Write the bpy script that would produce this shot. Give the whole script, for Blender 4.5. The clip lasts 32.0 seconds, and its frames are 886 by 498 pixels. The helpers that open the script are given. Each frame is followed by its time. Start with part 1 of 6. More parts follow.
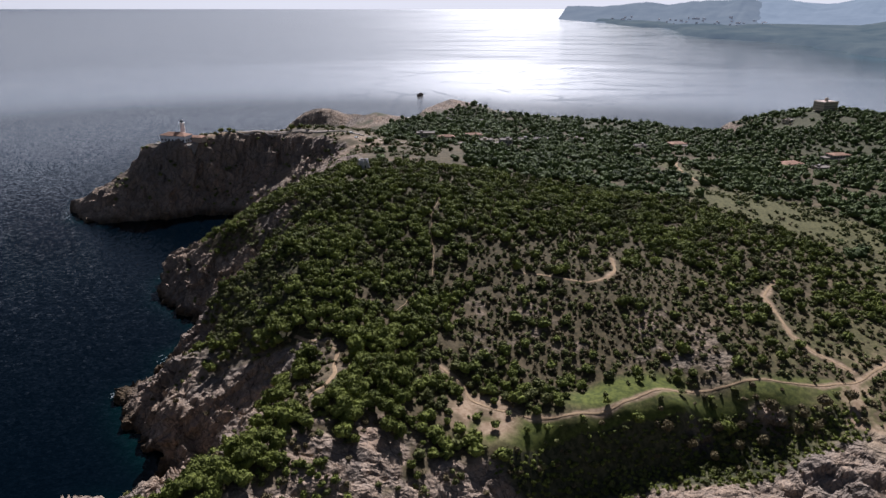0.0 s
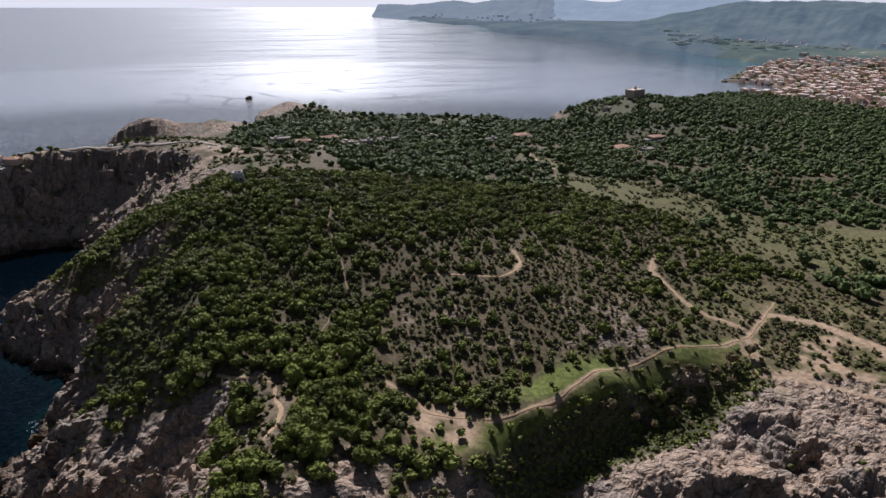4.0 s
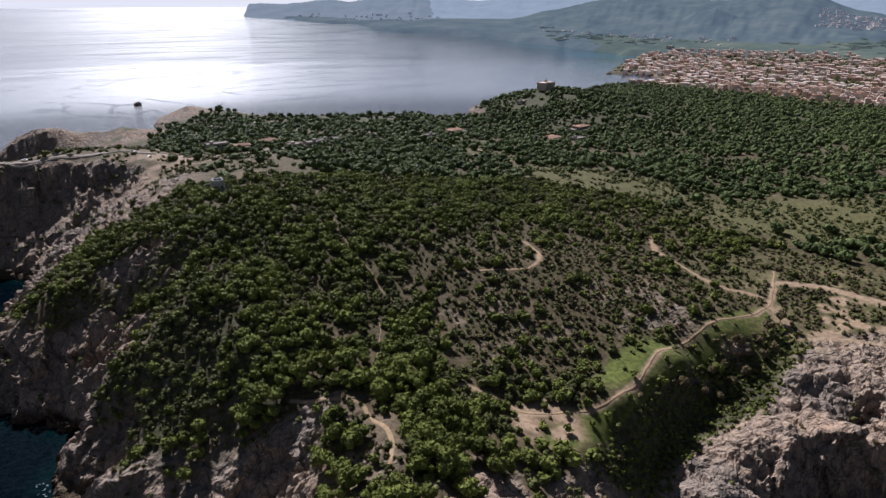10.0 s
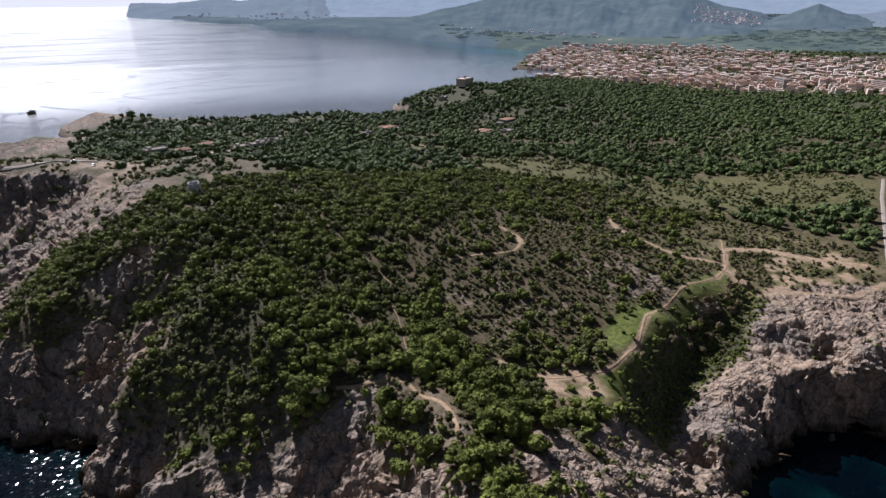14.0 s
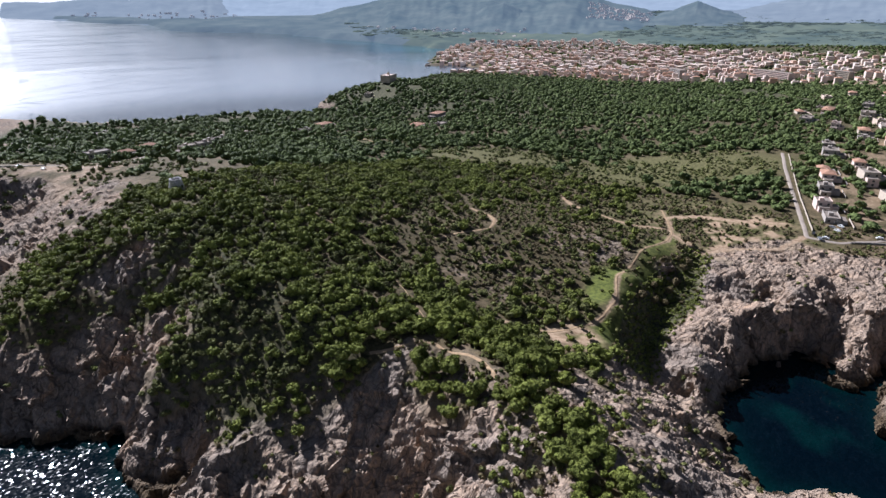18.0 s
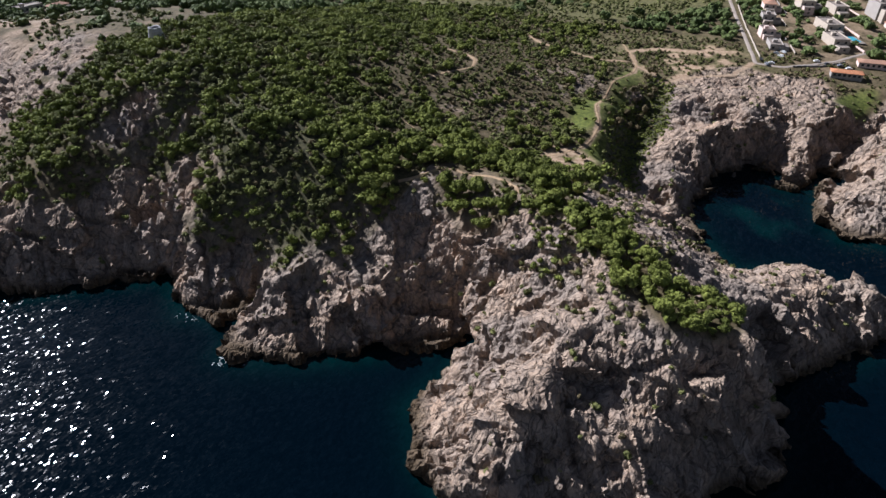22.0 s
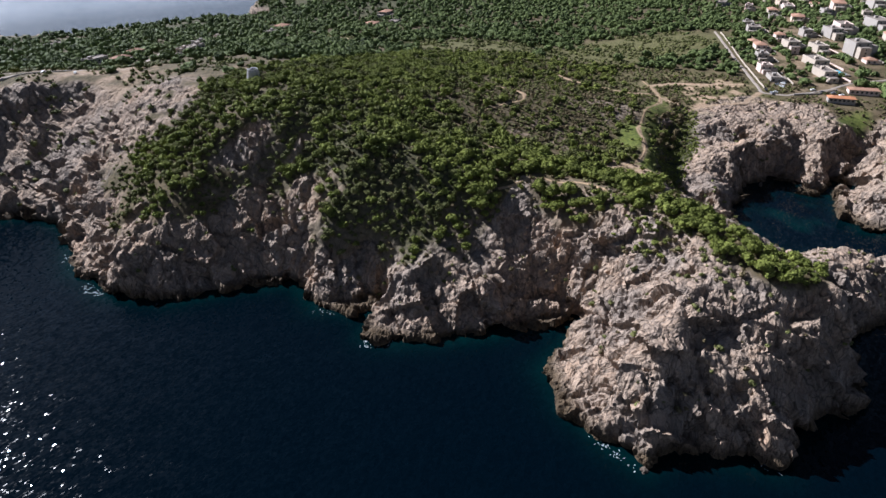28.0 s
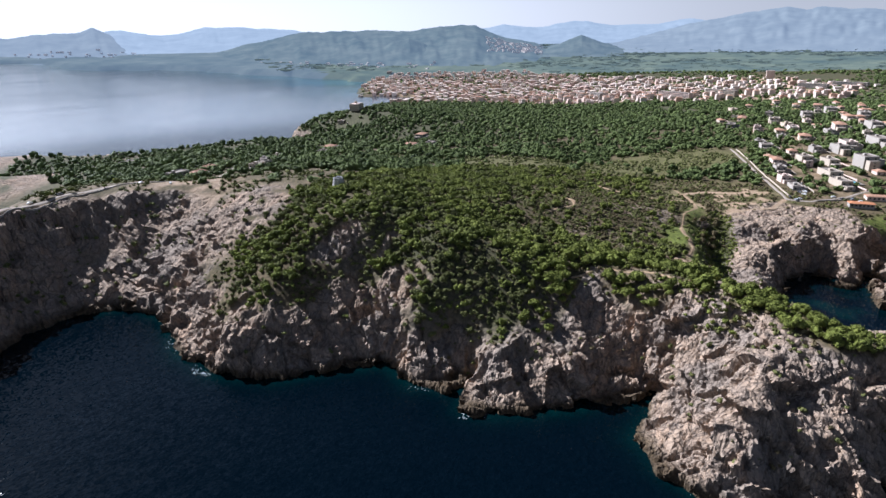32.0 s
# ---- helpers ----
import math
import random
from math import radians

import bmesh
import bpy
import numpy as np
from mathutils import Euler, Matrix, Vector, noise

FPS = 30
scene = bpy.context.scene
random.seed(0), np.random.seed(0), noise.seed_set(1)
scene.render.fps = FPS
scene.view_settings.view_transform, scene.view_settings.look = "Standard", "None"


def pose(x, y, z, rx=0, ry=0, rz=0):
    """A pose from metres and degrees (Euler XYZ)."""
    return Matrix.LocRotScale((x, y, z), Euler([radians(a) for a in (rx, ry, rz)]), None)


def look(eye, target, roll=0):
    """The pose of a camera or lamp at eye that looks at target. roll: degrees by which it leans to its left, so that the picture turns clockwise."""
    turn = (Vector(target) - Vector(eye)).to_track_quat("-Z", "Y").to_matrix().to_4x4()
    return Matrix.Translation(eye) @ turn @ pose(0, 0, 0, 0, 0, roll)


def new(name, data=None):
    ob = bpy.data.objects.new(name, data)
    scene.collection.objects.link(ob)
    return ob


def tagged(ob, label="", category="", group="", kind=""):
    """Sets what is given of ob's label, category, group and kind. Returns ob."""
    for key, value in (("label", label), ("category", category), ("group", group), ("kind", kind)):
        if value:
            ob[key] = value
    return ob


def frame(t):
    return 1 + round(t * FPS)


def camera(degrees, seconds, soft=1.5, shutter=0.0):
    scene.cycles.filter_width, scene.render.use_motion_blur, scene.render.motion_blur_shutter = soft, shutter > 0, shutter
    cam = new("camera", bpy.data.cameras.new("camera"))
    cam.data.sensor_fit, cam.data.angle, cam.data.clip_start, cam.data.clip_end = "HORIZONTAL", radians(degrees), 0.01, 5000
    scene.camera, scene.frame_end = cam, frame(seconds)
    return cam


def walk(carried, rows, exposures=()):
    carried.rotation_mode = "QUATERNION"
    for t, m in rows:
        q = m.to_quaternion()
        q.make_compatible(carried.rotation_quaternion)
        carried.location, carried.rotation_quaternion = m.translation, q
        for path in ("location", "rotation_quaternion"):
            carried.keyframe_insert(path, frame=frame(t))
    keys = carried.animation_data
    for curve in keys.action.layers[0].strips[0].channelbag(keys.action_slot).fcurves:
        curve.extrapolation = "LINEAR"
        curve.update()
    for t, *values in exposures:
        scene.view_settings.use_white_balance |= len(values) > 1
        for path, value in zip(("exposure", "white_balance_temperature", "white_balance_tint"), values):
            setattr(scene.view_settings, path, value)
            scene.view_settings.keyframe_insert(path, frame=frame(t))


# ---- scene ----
cam = camera(71.0, 32.0)
METRES, EYE, TILT, LEAN, TURN = 420.0, 184.0, -21.3, 0.0, 0.0
ROWS = [
    (0.0, 0.0, 0.0, 0.0, 0.0, 0.0, -0.0),
    (0.5, -0.0114, 0.003, 0.0018, -1.89, -0.08, 0.74),
    (1.0, -0.0232, 0.0064, 0.0032, -3.76, -0.13, 1.45),
    (1.5, -0.0355, 0.01, 0.0047, -5.82, -0.21, 2.26),
    (2.0, -0.048, 0.0139, 0.0064, -7.9, -0.33, 3.06),
    (2.5, -0.0608, 0.0182, 0.0083, -9.88, -0.46, 3.8),
    (3.0, -0.0735, 0.023, 0.0103, -11.77, -0.61, 4.55),
    (3.5, -0.0864, 0.028, 0.0124, -13.67, -0.78, 5.27),
    (4.0, -0.0994, 0.0337, 0.0147, -15.59, -0.98, 6.0),
    (4.5, -0.1121, 0.0396, 0.0173, -17.55, -1.22, 6.75),
    (6.5, -0.1623, 0.0687, 0.0237, -21.34, -1.68, 8.1),
    (7.0, -0.1749, 0.0774, 0.0217, -21.36, -1.67, 8.13),
    (7.5, -0.1888, 0.0863, 0.0216, -21.36, -1.69, 8.21),
    (8.0, -0.2033, 0.0945, 0.0243, -21.35, -1.7, 8.25),
    (8.5, -0.2179, 0.102, 0.0272, -21.52, -1.74, 8.35),
    (9.0, -0.2319, 0.1095, 0.0302, -23.02, -1.97, 8.9),
    (9.5, -0.2458, 0.1171, 0.0333, -24.8, -2.23, 9.57),
    (10.0, -0.2597, 0.1239, 0.0364, -26.59, -2.55, 10.18),
    (10.5, -0.2736, 0.1296, 0.0386, -28.4, -2.86, 10.8),
    (11.0, -0.2878, 0.1342, 0.0407, -29.83, -3.13, 11.29),
    (11.5, -0.302, 0.1382, 0.0425, -30.74, -3.33, 11.61),
    (12.0, -0.3165, 0.1413, 0.0439, -31.63, -3.53, 11.96),
    (12.5, -0.3311, 0.1439, 0.0452, -32.51, -3.74, 12.29),
    (13.0, -0.3459, 0.1462, 0.0464, -33.56, -4.0, 12.66),
    (13.5, -0.3609, 0.1482, 0.0474, -34.66, -4.28, 13.03),
    (14.0, -0.376, 0.1503, 0.0487, -35.79, -4.58, 13.41),
    (14.5, -0.3912, 0.1519, 0.0493, -36.84, -4.82, 13.77),
    (16.5, -0.4522, 0.1608, 0.0523, -41.31, -6.0, 15.11),
    (17.0, -0.4676, 0.1631, 0.0534, -42.44, -6.33, 15.43),
    (17.5, -0.4831, 0.1657, 0.0544, -43.59, -6.66, 15.73),
    (18.0, -0.4985, 0.1684, 0.0554, -44.72, -6.99, 16.03),
    (18.5, -0.5138, 0.1714, 0.0567, -45.86, -7.33, 16.34),
    (19.0, -0.5291, 0.1748, 0.0579, -47.02, -7.67, 16.61),
    (19.5, -0.5445, 0.1782, 0.0593, -48.09, -8.0, 16.87),
    (20.0, -0.5601, 0.1818, 0.0603, -48.97, -9.94, 17.07),
    (20.5, -0.5755, 0.1854, 0.0618, -49.87, -13.55, 17.3),
    (21.0, -0.5907, 0.1897, 0.0636, -50.83, -16.69, 17.47),
    (21.5, -0.6058, 0.1941, 0.0656, -51.79, -19.6, 17.68),
    (22.0, -0.6209, 0.1985, 0.0672, -52.75, -22.09, 17.87),
    (22.5, -0.636, 0.2032, 0.0697, -53.7, -24.33, 18.08),
    (23.0, -0.6508, 0.2083, 0.0717, -54.57, -25.37, 18.25),
    (23.5, -0.6658, 0.2133, 0.074, -55.43, -25.66, 18.43),
    (24.0, -0.6807, 0.2185, 0.076, -56.16, -25.87, 18.58),
    (24.5, -0.6959, 0.2237, 0.0779, -56.55, -25.95, 18.68),
    (25.0, -0.711, 0.2288, 0.0801, -56.59, -25.94, 18.68),
    (25.5, -0.7265, 0.2341, 0.0821, -56.55, -25.89, 18.69),
    (27.5, -0.7905, 0.2542, 0.091, -56.34, -19.96, 18.84),
    (28.0, -0.8069, 0.2591, 0.0933, -56.31, -18.37, 18.85),
    (28.5, -0.8236, 0.264, 0.0952, -56.25, -16.49, 18.86),
    (29.0, -0.8402, 0.2689, 0.0972, -56.2, -14.92, 18.86),
    (29.5, -0.8571, 0.2738, 0.0991, -56.14, -13.03, 18.9),
    (30.0, -0.8739, 0.2787, 0.101, -56.07, -11.42, 18.93),
    (30.5, -0.8907, 0.2832, 0.1031, -56.01, -9.67, 19.0),
    (31.0, -0.9073, 0.2876, 0.1049, -55.97, -8.13, 18.99),
    (31.5, -0.9236, 0.2918, 0.1062, -55.92, -7.46, 19.01),
    (32.0, -0.9403, 0.296, 0.108, -55.87, -7.43, 19.04),
]
walk(cam, [(t, pose(0, 0, EYE, TILT, LEAN, TURN) @ pose(METRES * x, METRES * y, METRES * z, 90 + pitch, roll, yaw)) for t, x, y, z, yaw, pitch, roll in ROWS],
     exposures=((0.0, 0.54, 5750, 16), (13.0, 0.60, 5650, 16), (18.0, 1.00, 5500, 15), (24.0, 0.88, 5550, 14), (32.0, 1.16, 5400, 13)))

# ---------------------------------------------------------------- light
SUN_AZ, SUN_EL = 6.0, 36.0          # degrees from +y towards +x, and above the horizon
world = bpy.data.worlds.new("sky")
scene.world = world
world.use_nodes = True
wn = world.node_tree
sky = wn.nodes.new("ShaderNodeTexSky")
sky.sky_type = "NISHITA"
sky.sun_disc = False
sky.sun_elevation = radians(SUN_EL)
sky.sun_rotation = radians(SUN_AZ)
sky.altitude = 100.0
sky.air_density = 1.0
sky.dust_density = 0.8
sky.ozone_density = 1.0
wn.nodes["Background"].inputs["Strength"].default_value = 0.0265
# thin sea haze takes most of the colour out of the sky
grey = wn.nodes.new("ShaderNodeRGBToBW")
pale = wn.nodes.new("ShaderNodeMix")
pale.data_type, pale.blend_type = "RGBA", "MULTIPLY"
pale.inputs[0].default_value = 1.0
pale.inputs[7].default_value = (0.93, 0.98, 1.10, 1)
haze = wn.nodes.new("ShaderNodeMix")
haze.data_type = "RGBA"
haze.inputs[0].default_value = 0.4
wn.links.new(sky.outputs[0], grey.inputs[0])
wn.links.new(grey.outputs[0], pale.inputs[6])
wn.links.new(sky.outputs[0], haze.inputs[6])
wn.links.new(pale.outputs[2], haze.inputs[7])
# towards the horizon the sky whitens into sea haze
way = wn.nodes.new("ShaderNodeTexCoord")
up = wn.nodes.new("ShaderNodeSeparateXYZ")
fall = wn.nodes.new("ShaderNodeMapRange")
fall.interpolation_type = "SMOOTHERSTEP"
fall.inputs["From Min"].default_value = -0.02
fall.inputs["From Max"].default_value = 0.27
fall.inputs["To Min"].default_value = 0.92
fall.inputs["To Max"].default_value = 0.0
veil = wn.nodes.new("ShaderNodeMix")
veil.data_type = "RGBA"
# the haze scatters forwards: brightest under the sun, half as bright behind
sunward = wn.nodes.new("ShaderNodeVectorMath")
sunward.operation = "DOT_PRODUCT"
sunward.inputs[1].default_value = (math.sin(radians(SUN_AZ)), math.cos(radians(SUN_AZ)), 0)
wn.links.new(way.outputs["Generated"], sunward.inputs[0])
glow = wn.nodes.new("ShaderNodeMapRange")
glow.interpolation_type = "SMOOTHSTEP"
glow.inputs["From Min"].default_value = 0.1
glow.inputs["To Min"].default_value = 0.45
wn.links.new(sunward.outputs["Value"], glow.inputs["Value"])
white = wn.nodes.new("ShaderNodeVectorMath")
white.operation = "SCALE"
white.inputs[0].default_value = (21.5, 21.1, 21.2)
wn.links.new(glow.outputs[0], white.inputs["Scale"])
wn.links.new(white.outputs[0], veil.inputs[7])
wn.links.new(way.outputs["Generated"], up.inputs[0])
wn.links.new(up.outputs["Z"], fall.inputs["Value"])
wn.links.new(fall.outputs[0], veil.inputs[0])
wn.links.new(haze.outputs[2], veil.inputs[6])
wn.links.new(veil.outputs[2], wn.nodes["Background"].inputs["Color"])
sun = new("sun", bpy.data.lights.new("sun", "SUN"))
sun.data.energy = 5.0
sun.data.angle = radians(0.6)
sun.data.color = (1.0, 0.94, 0.86)
_a, _e = radians(SUN_AZ), radians(SUN_EL)
sun.matrix_world = look((0, 0, 0), (-math.sin(_a) * math.cos(_e), -math.cos(_a) * math.cos(_e), -math.sin(_e)))


# ---------------------------------------------------------------- small tools
def hash3(i, j, k, seed):
    h = (i.astype(np.int64) * 374761393 + j.astype(np.int64) * 668265263 + k.astype(np.int64) * 2147483647 + seed * 144665) & 0x7FFFFFFF
    h = ((h ^ (h >> 13)) * 1274126177) & 0x7FFFFFFF
    h = ((h ^ (h >> 16)) * 668265263) & 0x7FFFFFFF
    return ((h ^ (h >> 15)) & 0xFFFFF) / float(0xFFFFF)


def vnoise(x, y, z, seed=0):
    """Smooth value noise, 0 to 1."""
    xi, yi, zi = np.floor(x), np.floor(y), np.floor(z)
    fx, fy, fz = x - xi, y - yi, z - zi
    fx, fy, fz = [f * f * (3 - 2 * f) for f in (fx, fy, fz)]
    out = 0.0
    for a in (0, 1):
        for b in (0, 1):
            for c in (0, 1):
                w = (fx if a else 1 - fx) * (fy if b else 1 - fy) * (fz if c else 1 - fz)
                out = out + w * hash3(xi + a, yi + b, zi + c, seed)
    return out


def flat_noise(x, y, size, seed=0, octaves=3):
    out, amp, tot = 0.0, 1.0, 0.0
    for o in range(octaves):
        s = 2.0 ** o / size
        out = out + amp * vnoise(x * s, y * s, np.zeros_like(x) + 0.5 + o, seed + o)
        tot += amp
        amp *= 0.5
    return out / tot


def smooth(a, b, v):
    t = np.clip((v - a) / (b - a), 0, 1)
    return t * t * (3 - 2 * t)


def seg_distance(x, y, pts, closed=False):
    best = np.full(np.shape(x), 1e18)
    n = len(pts)
    for i in range(n if closed else n - 1):
        (ax, ay), (bx, by) = pts[i], pts[(i + 1) % n]
        dx, dy = bx - ax, by - ay
        t = np.clip(((x - ax) * dx + (y - ay) * dy) / (dx * dx + dy * dy + 1e-9), 0, 1)
        best = np.minimum(best, (x - ax - t * dx) ** 2 + (y - ay - t * dy) ** 2)
    return np.sqrt(best)


def inside(x, y, pts):
    res = np.zeros(np.shape(x), bool)
    n = len(pts)
    for i in range(n):
        (ax, ay), (bx, by) = pts[i], pts[(i + 1) % n]
        if ay == by:
            continue
        res ^= ((ay > y) != (by > y)) & (x < (bx - ax) * (y - ay) / (by - ay) + ax)
    return res


def blob(x, y, cx, cy, rx, ry, turn=0.0, soft=0.35):
    """1 inside an ellipse of ground, 0 outside."""
    c, s = math.cos(radians(turn)), math.sin(radians(turn))
    u, v = ((x - cx) * c + (y - cy) * s) / rx, (-(x - cx) * s + (y - cy) * c) / ry
    return 1 - smooth(1 - soft, 1 + soft, np.sqrt(u * u + v * v))


# the far distance is drawn in towards the coast so that all of it lies within five kilometres
MID, EYE_Z, NEAR_R, RISE = (-150.0, 60.0), 182.0, 2200.0, 182.0 / 2450.0


def draw_in(x, y, z):
    dx, dy = x - MID[0], y - MID[1]
    d = np.sqrt(dx * dx + dy * dy) + 1e-6
    q = np.where(d > NEAR_R, (EYE_Z + RISE * NEAR_R) / (EYE_Z / d + RISE), d)
    k = q / d
    return MID[0] + dx * k, MID[1] + dy * k, EYE_Z + (z - EYE_Z) * k


def mesh_from(name, verts, faces, material=None, smooth_shade=False):
    """A mesh from numpy arrays: faces all of one size."""
    me = bpy.data.meshes.new(name)
    nv, nf, k = len(verts), len(faces), faces.shape[1]
    me.vertices.add(nv)
    me.vertices.foreach_set("co", np.ascontiguousarray(verts, np.float32).ravel())
    me.loops.add(nf * k)
    me.loops.foreach_set("vertex_index", np.ascontiguousarray(faces, np.int32).ravel())
    me.polygons.add(nf)
    me.polygons.foreach_set("loop_start", np.arange(0, nf * k, k, dtype=np.int32))
    me.polygons.foreach_set("use_smooth", np.full(nf, smooth_shade))
    me.update(calc_edges=True)
    if material:
        me.materials.append(material)
    return me


def add_attr(me, name, values):
    at = me.attributes.new(name, "FLOAT", "POINT")
    at.data.foreach_set("value", np.ascontiguousarray(values, np.float32).ravel())


def grid_faces(nx, ny):
    i, j = np.meshgrid(np.arange(nx - 1), np.arange(ny - 1), indexing="ij")
    a = (i * ny + j).ravel()
    return np.stack([a, a + ny, a + ny + 1, a + 1], 1)


def part(name, bm, material, parent=None, label=""):
    me = bpy.data.meshes.new(name)
    bm.to_mesh(me)
    bm.free()
    if material:
        me.materials.append(material)
    ob = new(name, me)
    ob.parent = parent
    if label:
        ob["label"] = label
    return ob


def put(name, me, parent, m=None, label=""):
    ob = new(name, me)
    ob.parent = parent
    if m is not None:
        ob.matrix_basis = m
    if label:
        ob["label"] = label
    return ob


def empty(name, m, label="", category="", group="", kind=""):
    ob = new(name)
    ob.matrix_basis = m
    return tagged(ob, label, category, group, kind)


def bm_box(sx, sy, sz, cx=0.0, cy=0.0, cz=0.0, bm=None, bevel=0.0):
    bm = bm or bmesh.new()
    r = bmesh.ops.create_cube(bm, size=1.0)
    bmesh.ops.scale(bm, vec=(sx, sy, sz), verts=r["verts"])
    bmesh.ops.translate(bm, vec=(cx, cy, cz), verts=r["verts"])
    if bevel:
        es = list({e for v in r["verts"] for e in v.link_edges})
        bmesh.ops.bevel(bm, geom=es, offset=bevel, segments=1, affect="EDGES")
    return bm


def bm_drum(r0, r1, h, z0=0.0, n=16, bm=None, cx=0.0, cy=0.0):
    bm = bm or bmesh.new()
    r = bmesh.ops.create_cone(bm, cap_ends=True, segments=n, radius1=r0, radius2=r1, depth=h)
    bmesh.ops.translate(bm, vec=(cx, cy, z0 + h / 2), verts=r["verts"])
    return bm


# ---------------------------------------------------------------- materials
def material(name, base, rough=0.9, bump=0.0, bump_size=1.0, vary=0.25, vary_size=4.0, spec=0.3, second=None):
    m = bpy.data.materials.new(name)
    m.use_nodes = True
    nt = m.node_tree
    p = nt.nodes["Principled BSDF"]
    p.inputs["Roughness"].default_value = rough
    p.inputs["Specular IOR Level"].default_value = spec
    tc = nt.nodes.new("ShaderNodeTexCoord")
    n1 = nt.nodes.new("ShaderNodeTexNoise")
    n1.inputs["Scale"].default_value = 1.0 / vary_size
    n1.inputs["Detail"].default_value = 6.0
    n1.inputs["Roughness"].default_value = 0.65
    nt.links.new(tc.outputs["Object"], n1.inputs["Vector"])
    ramp = nt.nodes.new("ShaderNodeValToRGB")
    ramp.color_ramp.elements[0].position = 0.3
    ramp.color_ramp.elements[1].position = 0.72
    b2 = second or tuple(c * (1 - vary) for c in base)
    ramp.color_ramp.elements[0].color = (*b2, 1)
    ramp.color_ramp.elements[1].color = (*[min(1, c * (1 + vary * 0.6)) for c in base], 1)
    nt.links.new(n1.outputs["Fac"], ramp.inputs["Fac"])
    nt.links.new(ramp.outputs["Color"], p.inputs["Base Color"])
    if bump:
        n2 = nt.nodes.new("ShaderNodeTexNoise")
        n2.inputs["Scale"].default_value = 1.0 / bump_size
        n2.inputs["Detail"].default_value = 5.0
        nt.links.new(tc.outputs["Object"], n2.inputs["Vector"])
        bp = nt.nodes.new("ShaderNodeBump")
        bp.inputs["Strength"].default_value = bump
        bp.inputs["Distance"].default_value = bump_size * 0.5
        nt.links.new(n2.outputs["Fac"], bp.inputs["Height"])
        nt.links.new(bp.outputs["Normal"], p.inputs["Normal"])
    return m


def mix_colour(nt, fac, a, b):
    n = nt.nodes.new("ShaderNodeMix")
    n.data_type = "RGBA"
    for sock, v in ((n.inputs[0], fac), (n.inputs[6], a), (n.inputs[7], b)):
        if isinstance(v, (tuple, list)):
            sock.default_value = (*v, 1)
        elif isinstance(v, (int, float)):
            sock.default_value = v
        else:
            nt.links.new(v, sock)
    return n.outputs[2]


